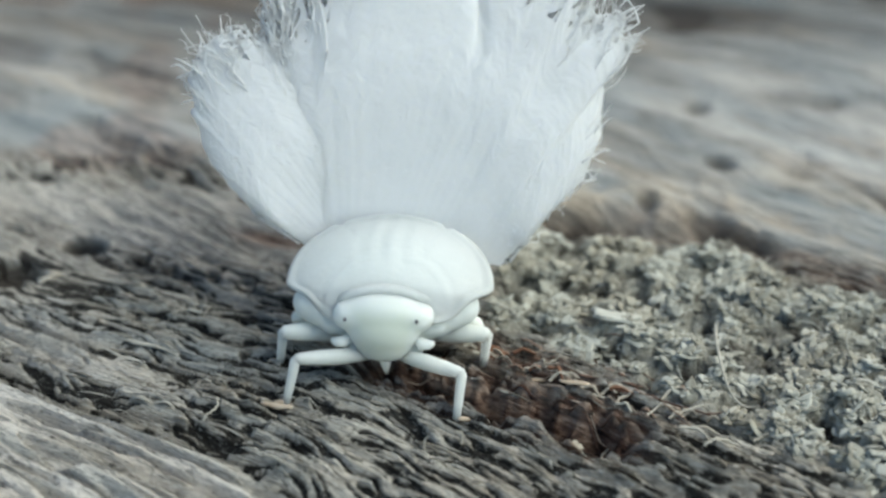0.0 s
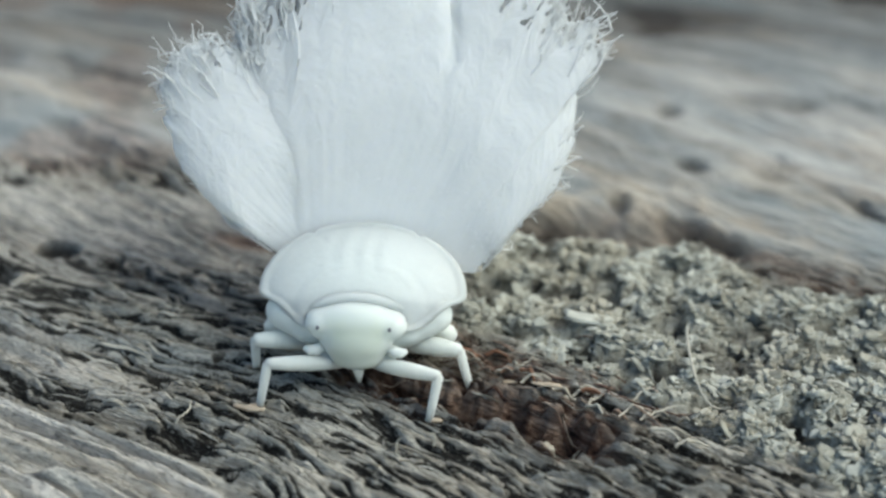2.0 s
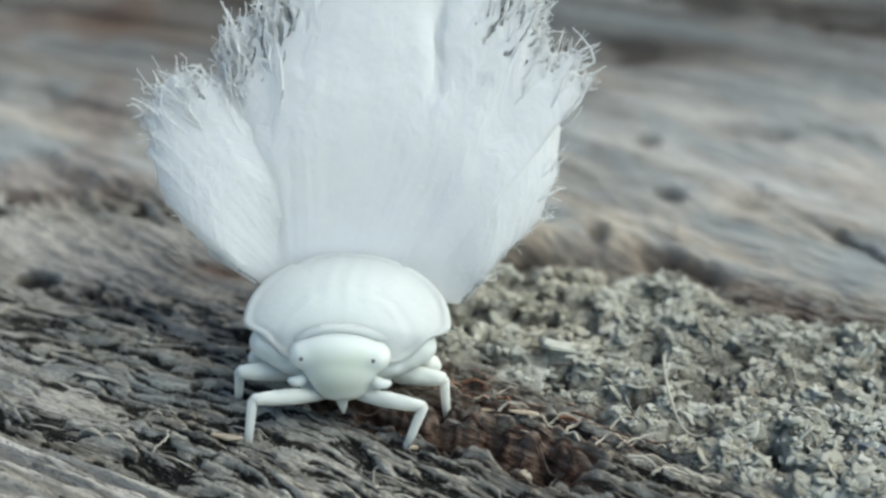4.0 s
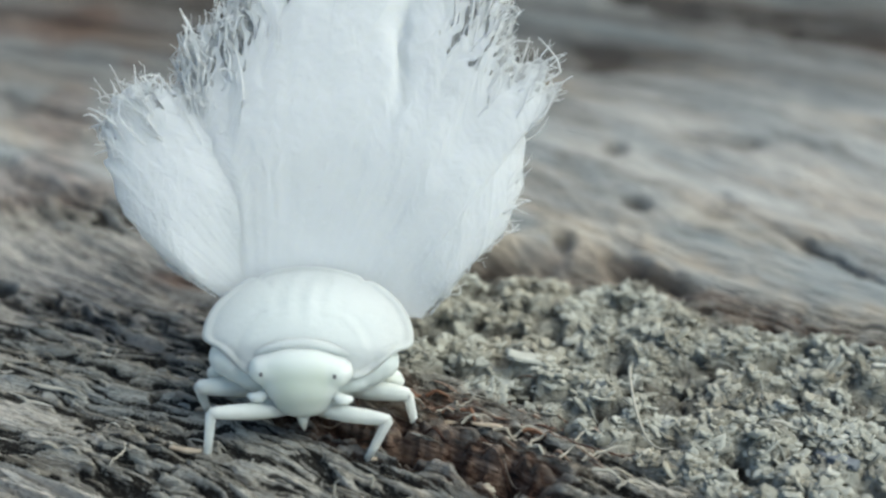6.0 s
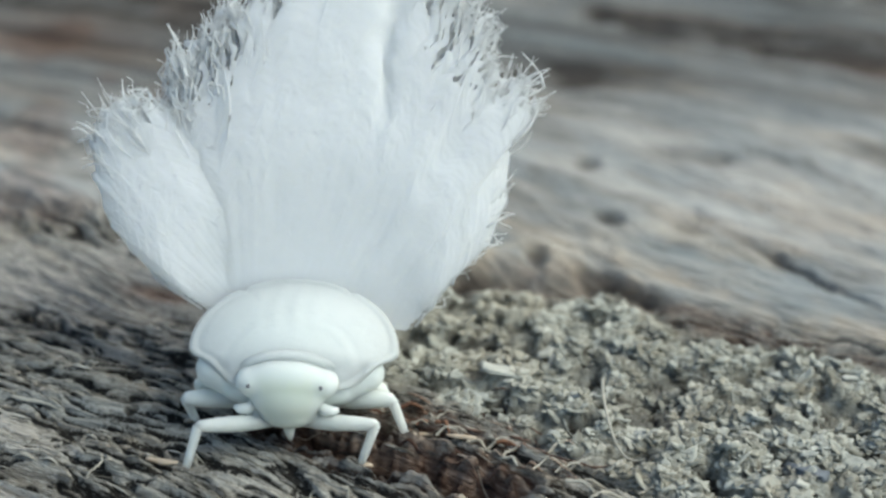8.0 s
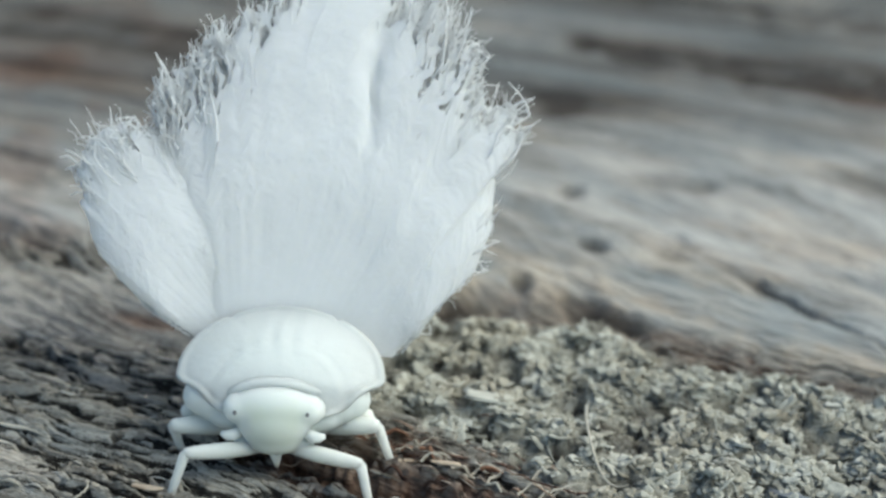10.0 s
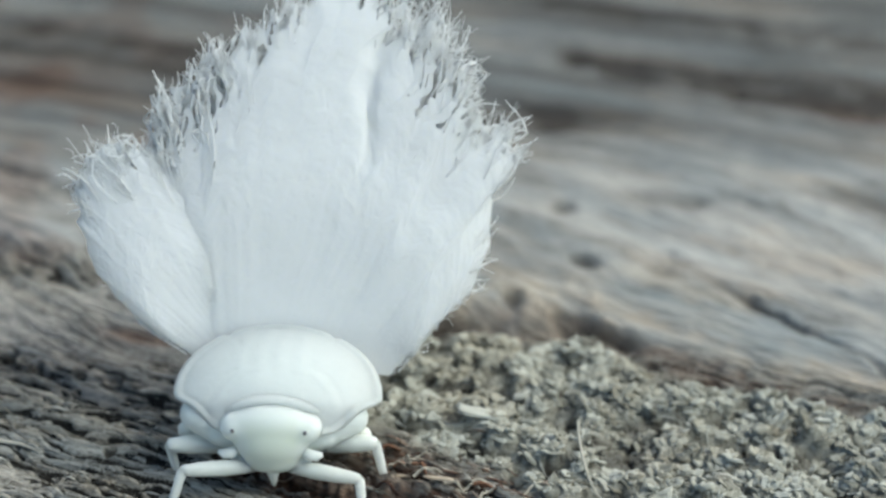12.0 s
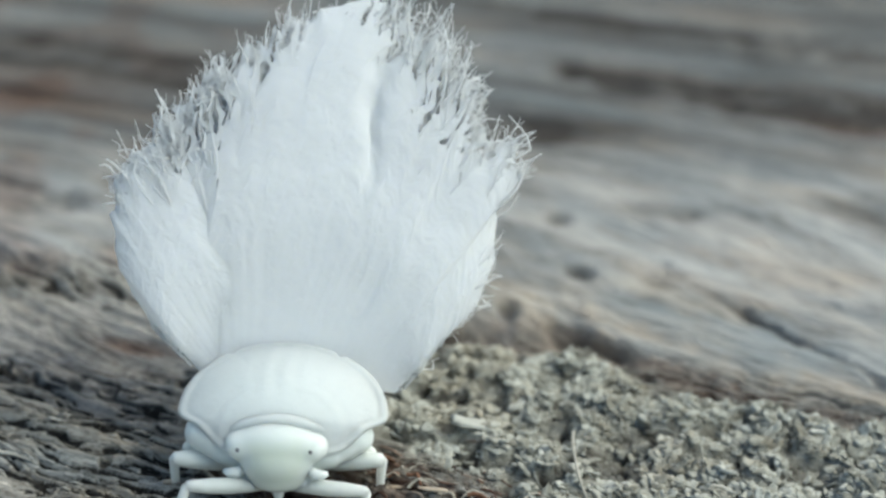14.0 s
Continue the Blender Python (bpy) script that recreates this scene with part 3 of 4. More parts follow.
def blended(shapes, voxel, rounds):
    """Closed shapes (in metres) flowed together into one soft mesh."""
    joined = bmesh.new()
    for bm in shapes:
        me = bpy.data.meshes.new("tmp")
        bm.to_mesh(me)
        bm.free()
        joined.from_mesh(me)
        bpy.data.meshes.remove(me)
    bmesh.ops.scale(joined, vec=(1 / MM,) * 3, verts=joined.verts)
    me = bpy.data.meshes.new("tmp")
    joined.to_mesh(me)
    joined.free()
    ob = new("tmp", me)
    mod = ob.modifiers.new("remesh", "REMESH")
    mod.mode, mod.voxel_size, mod.use_smooth_shade = "VOXEL", voxel, True
    soft = ob.modifiers.new("smooth", "SMOOTH")
    soft.factor, soft.iterations = 0.5, rounds
    out = bpy.data.meshes.new_from_object(ob.evaluated_get(bpy.context.evaluated_depsgraph_get()))
    bpy.data.objects.remove(ob)
    bpy.data.meshes.remove(me)
    bm = bmesh.new()
    bm.from_mesh(out)
    bmesh.ops.scale(bm, vec=(MM,) * 3, verts=bm.verts)
    bpy.data.meshes.remove(out)
    return bm


# ---- the planthopper nymph: origin on the wood under its face, y towards its tail ----
HOME = (-0.9, -5.8)
YAW = -3.5
BODY_ROWS = [(0, -0.203, 0.343), (0.5, -0.178, 0.3), (1, -0.207, 0.239), (1.5, -0.2, 0.173), (2, -0.189, 0.152), (2.5, -0.149, 0.221), (3, -0.114, 0.063),
             (5.5, -0.046, 0.058), (6, -0.064, -0.064), (6.5, 0.0, 0.0), (7, 0.087, 0.075), (7.5, 0.107, -0.004), (8, 0.116, -0.049), (10.5, 0.165, -0.043),
             (11, 0.188, -0.032), (11.5, 0.187, -0.063), (12, 0.223, -0.147), (12.5, 0.274, -0.162), (13, 0.335, -0.325), (13.5, 0.366, -0.393), (14, 0.411, -0.415)]
FEMUR, TIBIA = 1.3, 0.82
# hip in the insect's space; side; foot places on the wood at times
LEGS = {
    "front_left": ((-0.25, 0.30, 0.80), -1, [(0, -2.80, -5.68), (2, -2.78, -5.72), (3, -2.60, -6.02), (5.5, -2.57, -6.04), (8, -2.53, -6.07), (10.5, -2.53, -6.07), (13, -2.38, -6.27), (14, -2.30, -6.37)]),
    "front_right": ((0.32, 0.30, 0.80), 1, [(0, 0.22, -6.22), (3, 0.23, -6.2), (7, 0.22, -6.1), (7.5, 0.24, -6.08), (7.8, 0.48, -6.0), (8, 0.52, -6.02), (8.6, 0.95, -6.2), (10.5, 0.99, -6.23), (14, 1.02, -6.28)]),
    "mid_left": ((-0.50, 0.95, 0.88), -1, [(0, -2.98, -4.44), (3, -2.88, -4.58), (5.5, -2.7, -4.56), (7, -2.56, -4.53), (8, -2.44, -4.52), (10.5, -2.43, -4.6), (13, -2.34, -4.9), (14, -2.30, -4.98)]),
    "mid_right": ((0.62, 0.95, 0.88), 1, [(0, 0.72, -4.57), (0.3, 0.9, -4.82), (0.5, 0.98, -5.07), (5.5, 0.97, -5.09), (6.0, 1.08, -5.07), (6.4, 1.34, -5.2), (8, 1.35, -5.18), (14, 1.38, -5.22)])}


def between(rows, t):
    ts = [r[0] for r in rows]
    return [float(np.interp(t, ts, [r[i] for r in rows])) for i in range(1, len(rows[0]))]


def nymph_body():
    bug = new("planthopper_nymph")
    tagged(bug, "white waxy planthopper nymph walking on the log", "insect")
    turn = Matrix.Rotation(radians(YAW), 3, "Z")

    def here(p):
        return turn @ Vector(p)

    # head: a low crown with round eye lobes, and a face that narrows to the mouth
    def face(p):
        p.x *= 1.0 - 0.18 * max(0.0, -p.z)
        p.y *= 0.85 if p.y < 0 else 1.0
        return p
    swell = [blob(here((0.63 * s, 0.50, 1.50)), (0.29, 0.33, 0.26), None, 26, 18, turn) for s in (-1, 1)]
    front = [blob(here((0, 0.50, 1.45)), (0.84, 0.50, 0.46), face, 44, 30, turn), blob(here((0.01, 0.37, 1.22)), (0.66, 0.46, 0.46), face, 36, 26, turn),
             blob(here((0.02, 0.33, 0.93)), (0.52, 0.32, 0.22), None, 26, 16, turn)]
    head = part("head", blended(front + swell, 0.032, 34), FACE, bug, "smooth pale green face with white cheeks")
    for s in (-1, 1):
        part("antenna", limb([here((0.56 * s, 0.32, 1.12)), here((0.70 * s, 0.25, 1.08)), here((0.82 * s, 0.25, 1.07)), here((0.92 * s, 0.28, 1.09))], (0.08, 0.105, 0.09, 0.04)), SHELL, head, "stubby white antenna")
        part("eye", blob(here((0.635 * s - 0.02, 0.155, 1.60)), (0.036, 0.03, 0.044), None, 10, 8, turn), PUPIL, head, "tiny dark grey eye spot")
    part("beak", limb([here((0.03, 0.25, 0.86)), here((0.05, 0.20, 0.72)), here((0.06, 0.19, 0.61)), here((0.07, 0.20, 0.47))], (0.14, 0.11, 0.075, 0.03)), FACE, bug, "short pointed pale beak")
    # collar, thorax and leg roots in one soft body
    lumps = [blob(here((0.05, 1.25, 1.28)), (1.30, 0.85, 0.62), None, 36, 20, turn)]
    for s in (-1, 1):
        lumps += [blob(here((1.02 * s, 1.05, 1.32)), (0.50, 0.46, 0.34), None, 24, 16, turn), blob(here((0.80 * s, 0.88, 1.20)), (0.48, 0.42, 0.32), None, 24, 16, turn),
                  blob(here((0.45 * s, 0.50, 0.88)), (0.30, 0.34, 0.20), None, 20, 14, turn), blob(here((0.72 * s, 1.0, 0.95)), (0.36, 0.34, 0.24), None, 20, 14, turn),
                  blob(here((1.22 * s, 0.82, 1.30)), (0.17, 0.17, 0.13), None, 16, 12, turn), blob(here((0.98 * s, 0.62, 1.20)), (0.16, 0.15, 0.12), None, 16, 12, turn)]
    # the collar: a soft fold bent round the crown
    arc = [(-1 + i / 12) * 1.65 for i in range(25)]
    lumps.append(limb([here((0.02 + 0.96 * math.sin(q), 0.70 + 0.03 * q * q, 1.36 + 0.54 * math.cos(q))) for q in arc], [0.13 - 0.01 * q * q for q in arc], 14))
    for s in (-1, 1):
        lumps += [blob(here((1.28 * s, 1.10, 1.36)), (0.42, 0.42, 0.34), None, 24, 16, turn), blob(here((1.10 * s, 0.98, 1.32)), (0.42, 0.40, 0.36), None, 24, 16, turn),
                  blob(here((0.58 * s, 0.98, 1.48)), (0.62, 0.42, 0.34), None, 24, 16, turn)]
    part("thorax", blended(lumps, 0.036, 30), SHELL, bug, "lumpy white thorax")
    part("abdomen", blob(here((0.05, 2.10, 1.55)), (1.10, 0.85, 0.62), None, 32, 20, turn), SHELL, bug)

    # back shield: a tilted dome in three plates
    tilt = radians(33)
    centre, back, normal = Vector((0.06, 1.22, 1.72)), Vector((0, math.cos(tilt), math.sin(tilt))), Vector((0, -math.sin(tilt), math.cos(tilt)))

    def shield():
        n_a, n_r = 144, 40
        bm = bmesh.new()
        top, low = [], []
        for i in range(n_a):
            a = 2 * math.pi * i / n_a
            deg = math.degrees(a)
            notch = sum(math.exp(-((deg - w) / 1.9) ** 2) for w in (58, 122))
            row, under = [], []
            for j in range(n_r + 1):
                q = j / n_r * (1.0 - 0.065 * notch - 0.012 * float(58 < deg < 122))
                x, b = 1.87 * q * math.cos(a), 1.42 * q * math.sin(a)
                if b < 0:
                    b *= 0.36 + 0.30 * float(smooth(math.sin(a) ** 2, 0.20, 0.75))
                ribs = 0.010 * math.sin(x * 17 + 1.2 * math.sin(b * 3)) * math.exp(-((x + 0.1) / 0.75) ** 2) * min(max((b + 0.1) / 0.6, 0.0), 1.0)
                ring = math.hypot(x * 0.95, b + 0.62)
                bands = 0.030 * math.exp(-((ring - 1.02) / 0.06) ** 2) - 0.028 * math.exp(-((ring - 1.16) / 0.05) ** 2) + 0.02 * math.exp(-((ring - 1.36) / 0.08) ** 2)
                bands *= 0.35 if b < 0.3 else 0.06
                lip = (1.0 if abs(x) > 1.2 or b > 0 else 0.0) * 0.030 * math.exp(-((q - 0.965) / 0.022) ** 2) - 0.014 * math.exp(-((q - 0.90) / 0.03) ** 2)
                seam = -0.018 * notch * min(max((q - 0.55) / 0.3, 0.0), 1.0)
                fall = q if b > 0 else math.hypot(x / 1.87, 0.55 * b)
                z = 0.50 * (1 - fall ** 1.9) + ribs + bands + lip + seam
                z -= 0.10 * float(smooth(-b, 0.25, 0.70)) * float(smooth(1.62 - abs(x), 0.0, 0.35))
                p = centre + x * Vector((1, 0, 0)) + b * back + z * normal
                row.append(bm.verts.new(turn @ p * MM))
                under.append(bm.verts.new(turn @ (p - (0.045 + 0.25 * (1 - q)) * normal) * MM))
            top.append(row), low.append(under)
        for i in range(n_a):
            k = (i + 1) % n_a
            for j in range(n_r):
                if j:
                    bm.faces.new((top[i][j], top[i][j + 1], top[k][j + 1], top[k][j]))
                    bm.faces.new((low[i][j + 1], low[i][j], low[k][j], low[k][j + 1]))
                else:
                    bm.faces.new((top[i][0], top[i][1], top[k][1]))
                    bm.faces.new((low[i][1], low[i][0], low[k][1]))
            bm.faces.new((top[i][-1], low[i][-1], low[k][-1], top[k][-1]))
        bmesh.ops.remove_doubles(bm, verts=bm.verts, dist=1e-7)
        bmesh.ops.recalc_face_normals(bm, faces=bm.faces)
        return part("back_shield", bm, SHELL, bug, "smooth white domed back shield with thin rim")
    shield()

    # folded hind legs
    for s in (-1, 1):
        part("hind_femur", limb([here((0.75 * s, 1.75, 1.0)), here((1.05 * s, 1.55, 0.97)), here((1.35 * s, 1.36, 0.93)), here((1.62 * s, 1.22 - 0.05 * s, 0.90)), here((1.74 * s, 1.20 - 0.08 * s, 0.88))], (0.14, 0.19, 0.20, 0.18, 0.08)), LEG, bug)
        part("hind_tibia", limb([here((1.62 * s, 1.25, 0.85)), here((1.5 * s, 1.75, 0.55)), here((1.4 * s, 2.2, 0.25)), here((1.35 * s, 2.5, 0.08))], (0.08, 0.07, 0.06, 0.04)), LEG, bug)
    return bug


def leg_parts(bug):
    made = {}
    for key, (hip, side, feet) in LEGS.items():
        word = "foreleg" if key.startswith("front") else "midleg"
        fat = 0.95 if word == "foreleg" else 1.2
        femur = part(word + "_femur", limb([(0, 0, -0.02), (0, 0, 0.18), (0, 0.0, 0.55), (0, 0, 0.95), (0, 0, 1.2), (0, 0, FEMUR), (0, 0, FEMUR + 0.06)], [fat * r for r in (0.10, 0.13, 0.155, 0.14, 0.115, 0.10, 0.04)]), LEG, bug)
        tibia = part(word + "_tibia", limb([(0, 0, -0.05), (0, 0, 0.02), (0, 0, 0.25), (0, 0, 0.55), (0, 0, TIBIA), (0, 0, TIBIA + 0.03)], (0.05, 0.095, 0.088, 0.08, 0.07, 0.03)), LEG, bug)
        tarsus = part(word + "_tarsus", limb([(0, 0, 0.02), (0.06 * side, -0.01, 0.02), (0.13 * side, 0.0, 0.015), (0.19 * side, 0.01, 0.0), (0.23 * side, 0.02, -0.02)], (0.045, 0.05, 0.045, 0.04, 0.02)), TARSUS, bug, "tan clawed foot")
        made[key] = femur, tibia, tarsus
    return made


def aim(at, towards):
    """A pose in mm at a place, z pointing towards another."""
    z = (towards - at).normalized()
    x = Vector((0, 1, 0)).cross(z).normalized()
    y = z.cross(x)
    m = Matrix((x, y, z)).transposed().to_4x4()
    m.translation = at * MM
    return m


def leg_rows(key):
    hip, side, feet = LEGS[key]
    hip = Vector(hip)
    times = sorted({r[0] for r in BODY_ROWS} | {r[0] for r in feet} | {0.2, 7.65, 6.2})
    rows = [], [], []
    for t in times:
        bx, by = between(BODY_ROWS, t)
        fx, fy = between(feet, t)
        lift = 0.0
        for a, b in zip(feet, feet[1:]):
            if a[0] < t < b[0] and b[0] - a[0] < 0.7:
                lift = 0.12 * math.sin(math.pi * (t - a[0]) / (b[0] - a[0]))
        foot = Vector((fx - HOME[0] - bx, fy - HOME[1] - by, footing(fx, fy) + 0.04 + lift))
        way = foot - hip
        d = min(way.length, FEMUR + TIBIA - 0.03)
        way.normalize()
        along = (FEMUR**2 - TIBIA**2 + d * d) / (2 * d)
        off = math.sqrt(max(FEMUR**2 - along**2, 0.0))
        pole = Vector((0.75 * side, 0.1, 1.0) if key.startswith("front") else (0.95 * side, -0.3, 0.6))
        pole = (pole - pole.dot(way) * way).normalized()
        knee = hip + along * way + off * pole
        rows[0].append((t, aim(hip, knee)))
        rows[1].append((t, aim(knee, foot)))
        rows[2].append((t, Matrix.Translation(foot * MM)))
    return rows


# ---- the wax plume: three lobes that fan out from the tail ----
ROOT = Vector((0.30, 2.45, 2.08))
LEAN = radians(28.5)
UP, OUT = Vector((0, math.sin(LEAN), math.cos(LEAN))), Vector((0, -math.cos(LEAN), math.sin(LEAN)))
PX = 0.0103
# base line, rim, offset to the front, thickness, how far the wool goes at even steps across the rim
LOBES = {
    "left": (((-168, -28), (-60, 15)), ((-265, 40), (-345, 130), (-372, 215), (-380, 285), (-340, 355), (-280, 360), (-215, 345), (-150, 245)), 0.14, 0.38, (0.99, 0.985, 0.97, 0.94, 0.93, 0.95, 0.98)),
    "main": (((-165, -20), (190, -60)), ((-228, 300), (-238, 380), (-235, 440), (-170, 495), (-85, 565), (30, 628), (110, 655), (185, 668), (280, 600), (336, 500), (342, 425), (402, 405), (428, 345), (366, 270), (366, 182), (328, 94), (238, 6)), 0.0, 0.55,
             (0.97, 0.86, 0.76, 0.78, 0.88, 0.96, 0.95, 0.84, 0.78, 0.85, 0.90, 0.97, 0.98, 0.97, 0.97, 0.97))}
PIVOT = {"left": (-120, -20), "main": (20, -30)}


def along(points, s):
    pts = np.array(points, float)
    seg = np.r_[0, np.cumsum(np.linalg.norm(np.diff(pts, axis=0), axis=1))]
    s = np.asarray(s) * seg[-1]
    return np.stack([np.interp(s, seg, pts[:, 0]), np.interp(s, seg, pts[:, 1])], -1)


def lobe_place(key, s, r, n):
    """Places of a lobe in the insect's space (mm): s across, r outwards, n towards the front."""
    base, rim, front = LOBES[key][:3]
    b, o = along(base, s), along(rim, s)
    r = np.asarray(r)
    p = (b + (o - b) * r[..., None]) * PX
    n = np.asarray(n) + front * smooth(r, 0.05, 0.5)
    return np.array(ROOT) + p[..., :1] * np.array([1.0, 0, 0]) + p[..., 1:] * np.array(UP) + n[..., None] * np.array(OUT)


def bulge(key, s, r):
    thick = LOBES[key][3]
    round_s = np.clip(1 - np.abs(2 * s - 1) ** 3.0, 0, 1) ** 0.55
    if key == "left":
        round_s = np.where(s > 0.5, np.clip(1 - (2 * s - 1) ** 2, 0, 1), round_s) - 0.35 * smooth(s, 0.8, 1.0) * (1 - smooth(r, 0.4, 0.8))
    if key == "main":
        round_s = round_s * (1 - 0.45 * bell(s - 0.46 + 0.02 * np.sin(9 * r), 0.018) * smooth(r, 0.45, 0.75))
    round_r = np.clip(1 - np.clip((r - 0.35) / 0.65, 0, 1) ** 2.2, 0, 1) ** 0.6
    return thick * round_s * round_r * (0.35 + 0.65 * smooth(r, 0.0, 0.55))


def extent(key, s):
    e = LOBES[key][4]
    return np.interp(s, np.linspace(0, 1, len(e)), e)


def curls(rng, start, heading, length, wild, k=9):
    """Strands that set out along a heading and wander."""
    n = len(start)
    d = heading / np.linalg.norm(heading, axis=1, keepdims=True)
    bend = rng.normal(0, 1, (n, 3)) * wild[:, None]
    pts = [start]
    for i in range(k - 1):
        bend = bend + rng.normal(0, 0.55, (n, 3)) * wild[:, None]
        d = d + bend
        d /= np.linalg.norm(d, axis=1, keepdims=True)
        pts.append(pts[-1] + d * (length / (k - 1))[:, None])
    return np.stack(pts, 1)


def plume_lobe(bug, key, seed):
    rng = np.random.default_rng(seed)
    lobe = new("wax_plume")
    lobe.parent = bug
    # cottony core
    for sign, ns, nr in ((1, 300 if key == "left" else 680, 280), (-1, 260 if key == "left" else 520, 160)):
        s, r = np.meshgrid(np.linspace(0, 1, ns), np.linspace(0, 1, nr))
        s, r = s.ravel(), r.ravel()
        torn = 0.10 * value_noise(s * 7, s * 0, seed) + 0.08 * value_noise(s * 16, s * 0, seed + 1) + 0.05 * value_noise(s * 37, s * 0, seed + 3)
        fray = 0.98 + torn * (0.3 + 3.0 * (1 - extent(key, s)))
        across, out = (66, 8) if key == "left" else (165, 10)
        wa, wo = s + 0.10 / across * value_noise(s * across * 0.6, r * out * 2.0, 210) * 6, r + 0.02 * value_noise(s * across * 0.7, r * out, 211)
        net = value_noise(wa * across * 0.9 + 31 * (sign < 0), wo * out * 1.1, 212) + 0.5 * value_noise(wa * across * 2.0, wo * out * 2.4, 213) + 0.5 * value_noise(s * across * 0.22, r * out * 0.4, 214)
        thin = smooth(r * fray, extent(key, s) - 0.12, 1.02) * smooth(1.0 - extent(key, s), 0.02, 0.09)
        holes = net > 0.92 - 1.15 * thin + (0.12 if sign < 0 else 0.0)
        holes &= thin > 0.10
        broad = 0.45 if key == "left" else 1.0
        t = bulge(key, s, r)
        fluff = (0.6 if key == "left" else 1.0) * 0.045 * fbm(s * 5 + r, r * 4, seed + 2, 2) + (0.022 * fbm(s * 20 * broad + r * 5, r * 16, seed + 5, 3, 0.55) + 0.004 * value_noise(s * 60 * broad, r * 60, seed + 7)) * smooth(r, 0.1, 0.6)
        s = np.clip(s + 0.030 * r * value_noise(s * 9, r * 5, seed + 9) + 0.012 * r * value_noise(s * 30, r * 14, seed + 11), 0, 1)
        p = lobe_place(key, s, r * fray, sign * (t + fluff * (0.2 + t)))
        side = smooth(s, 0.94, 1.0) - smooth(1 - s, 0.94, 1.0)
        ruff = (0.15 * value_noise(r * 7, s * 2, seed + 20) + 0.11 * value_noise(r * 17, s * 4, seed + 21) + 0.05 * value_noise(r * 45, s * 6, seed + 22)) * side
        p = p + ruff[:, None] * np.array([1.0, 0, 0])
        me = grid_mesh("wax_wool", p * MM, ns, nr, WAX, holes)
        if sign < 0:
            me.flip_normals()
        outer = 1 - s if key == "main" else 1 + 0 * s
        rim = np.maximum(smooth(0.10 - s, 0, 0.10), smooth(0.07 - outer, 0, 0.07))
        loose = np.clip(0.75 * rim * (1 - 0.5 * smooth(r, 0.2, 0.6)) + 0.2 * thin, 0, 0.85)
        me.attributes.new("sparse", "FLOAT", "POINT").data.foreach_set("value", loose.astype(np.float32))
        new("wax_wool", me).parent = lobe
    # wisps that lie on the wool
    n1 = 150 if key == "left" else 520
    s0, r0 = rng.uniform(0.04, 0.96, n1), rng.uniform(0.08, 0.85, n1) ** 0.7
    r0 = np.minimum(r0, extent(key, s0) * 0.95)
    at = lobe_place(key, s0, r0, bulge(key, s0, r0 / extent(key, s0)) + 0.012)
    ahead = lobe_place(key, s0, r0 + 0.03, bulge(key, s0, (r0 + 0.03) / extent(key, s0)) + 0.012) - at
    ahead = ahead / np.linalg.norm(ahead, axis=1, keepdims=True) + rng.normal(0, 0.8, (n1, 3)) * np.array([1, 0.1, 0.7])
    p1 = curls(rng, at, ahead, rng.gamma(3, 0.055, n1), rng.uniform(0.04, 0.25, n1))
    # tufts: strands that run together into points in the thin part of the fan
    tufts, per = {"left": 45, "main": 230}[key], 5
    sc = rng.uniform(0, 1, tufts * 6)
    sc = sc[rng.uniform(0.035, 0.22, tufts * 6) < 1.02 - extent(key, sc)][:tufts]
    e = extent(key, sc)
    rt = e - 0.02 + (1.04 - e) * rng.uniform(0, 1, len(sc)) ** 0.8
    tip = lobe_place(key, np.clip(sc + rng.normal(0, 0.012, len(sc)), 0, 1), rt, rng.uniform(-0.5, 0.8, len(sc)) * 0.30) + rng.normal(0, 0.05, (len(sc), 3))
    s1 = np.clip(np.repeat(sc, per) + rng.normal(0, 0.014, len(sc) * per), 0, 1)
    r1 = np.repeat(rt, per) - rng.uniform(0.08, 0.34, len(s1))
    at = lobe_place(key, s1, r1, rng.uniform(-0.2, 1.0, len(s1)) * bulge(key, s1, np.clip(r1 / extent(key, s1), 0, 0.97)))
    end = np.repeat(tip, per, 0) + rng.normal(0, 0.045, (len(s1), 3))
    q = np.linspace(0, 1, 9)[None, :, None]
    bow = rng.normal(0, 0.12, (len(s1), 1, 3)) * np.sin(np.pi * q) + rng.normal(0, 0.07, (len(s1), 1, 3)) * np.sin(2.7 * np.pi * q) * q + rng.normal(0, 0.03, (len(s1), 1, 3)) * np.sin(5.5 * np.pi * q) * q
    hook = rng.normal(0, 0.13, (len(s1), 1, 3)) * q**4
    p2 = at[:, None] + (end - at)[:, None] * q + bow + hook
    # loose curls between them
    n4 = {"left": 130, "main": 420}[key]
    s4 = rng.uniform(0, 1, n4 * 8)
    s4 = s4[rng.uniform(0.04, 0.18, n4 * 8) < 1.0 - extent(key, s4)][:n4]
    e = extent(key, s4)
    r4 = e - 0.05 + (1.0 - e + 0.02) * rng.uniform(0, 1, len(s4))
    at = lobe_place(key, s4, r4, rng.normal(0, 0.12, len(s4)))
    ahead = lobe_place(key, s4, r4 + 0.05, 0 * s4) - lobe_place(key, s4, r4, 0 * s4)
    ahead = ahead / np.linalg.norm(ahead, axis=1, keepdims=True) + rng.normal(0, 1.1, (len(s4), 3)) * np.array([1, 0.4, 0.8])
    p4 = curls(rng, at, ahead, rng.gamma(3, 0.085, len(s4)) + 0.1, rng.uniform(0.2, 0.6, len(s4)))
    # down along both sides
    n3 = 8000
    side = rng.integers(0, 2, n3) * 1.0
    r3 = rng.uniform(0.12, 0.95, n3)
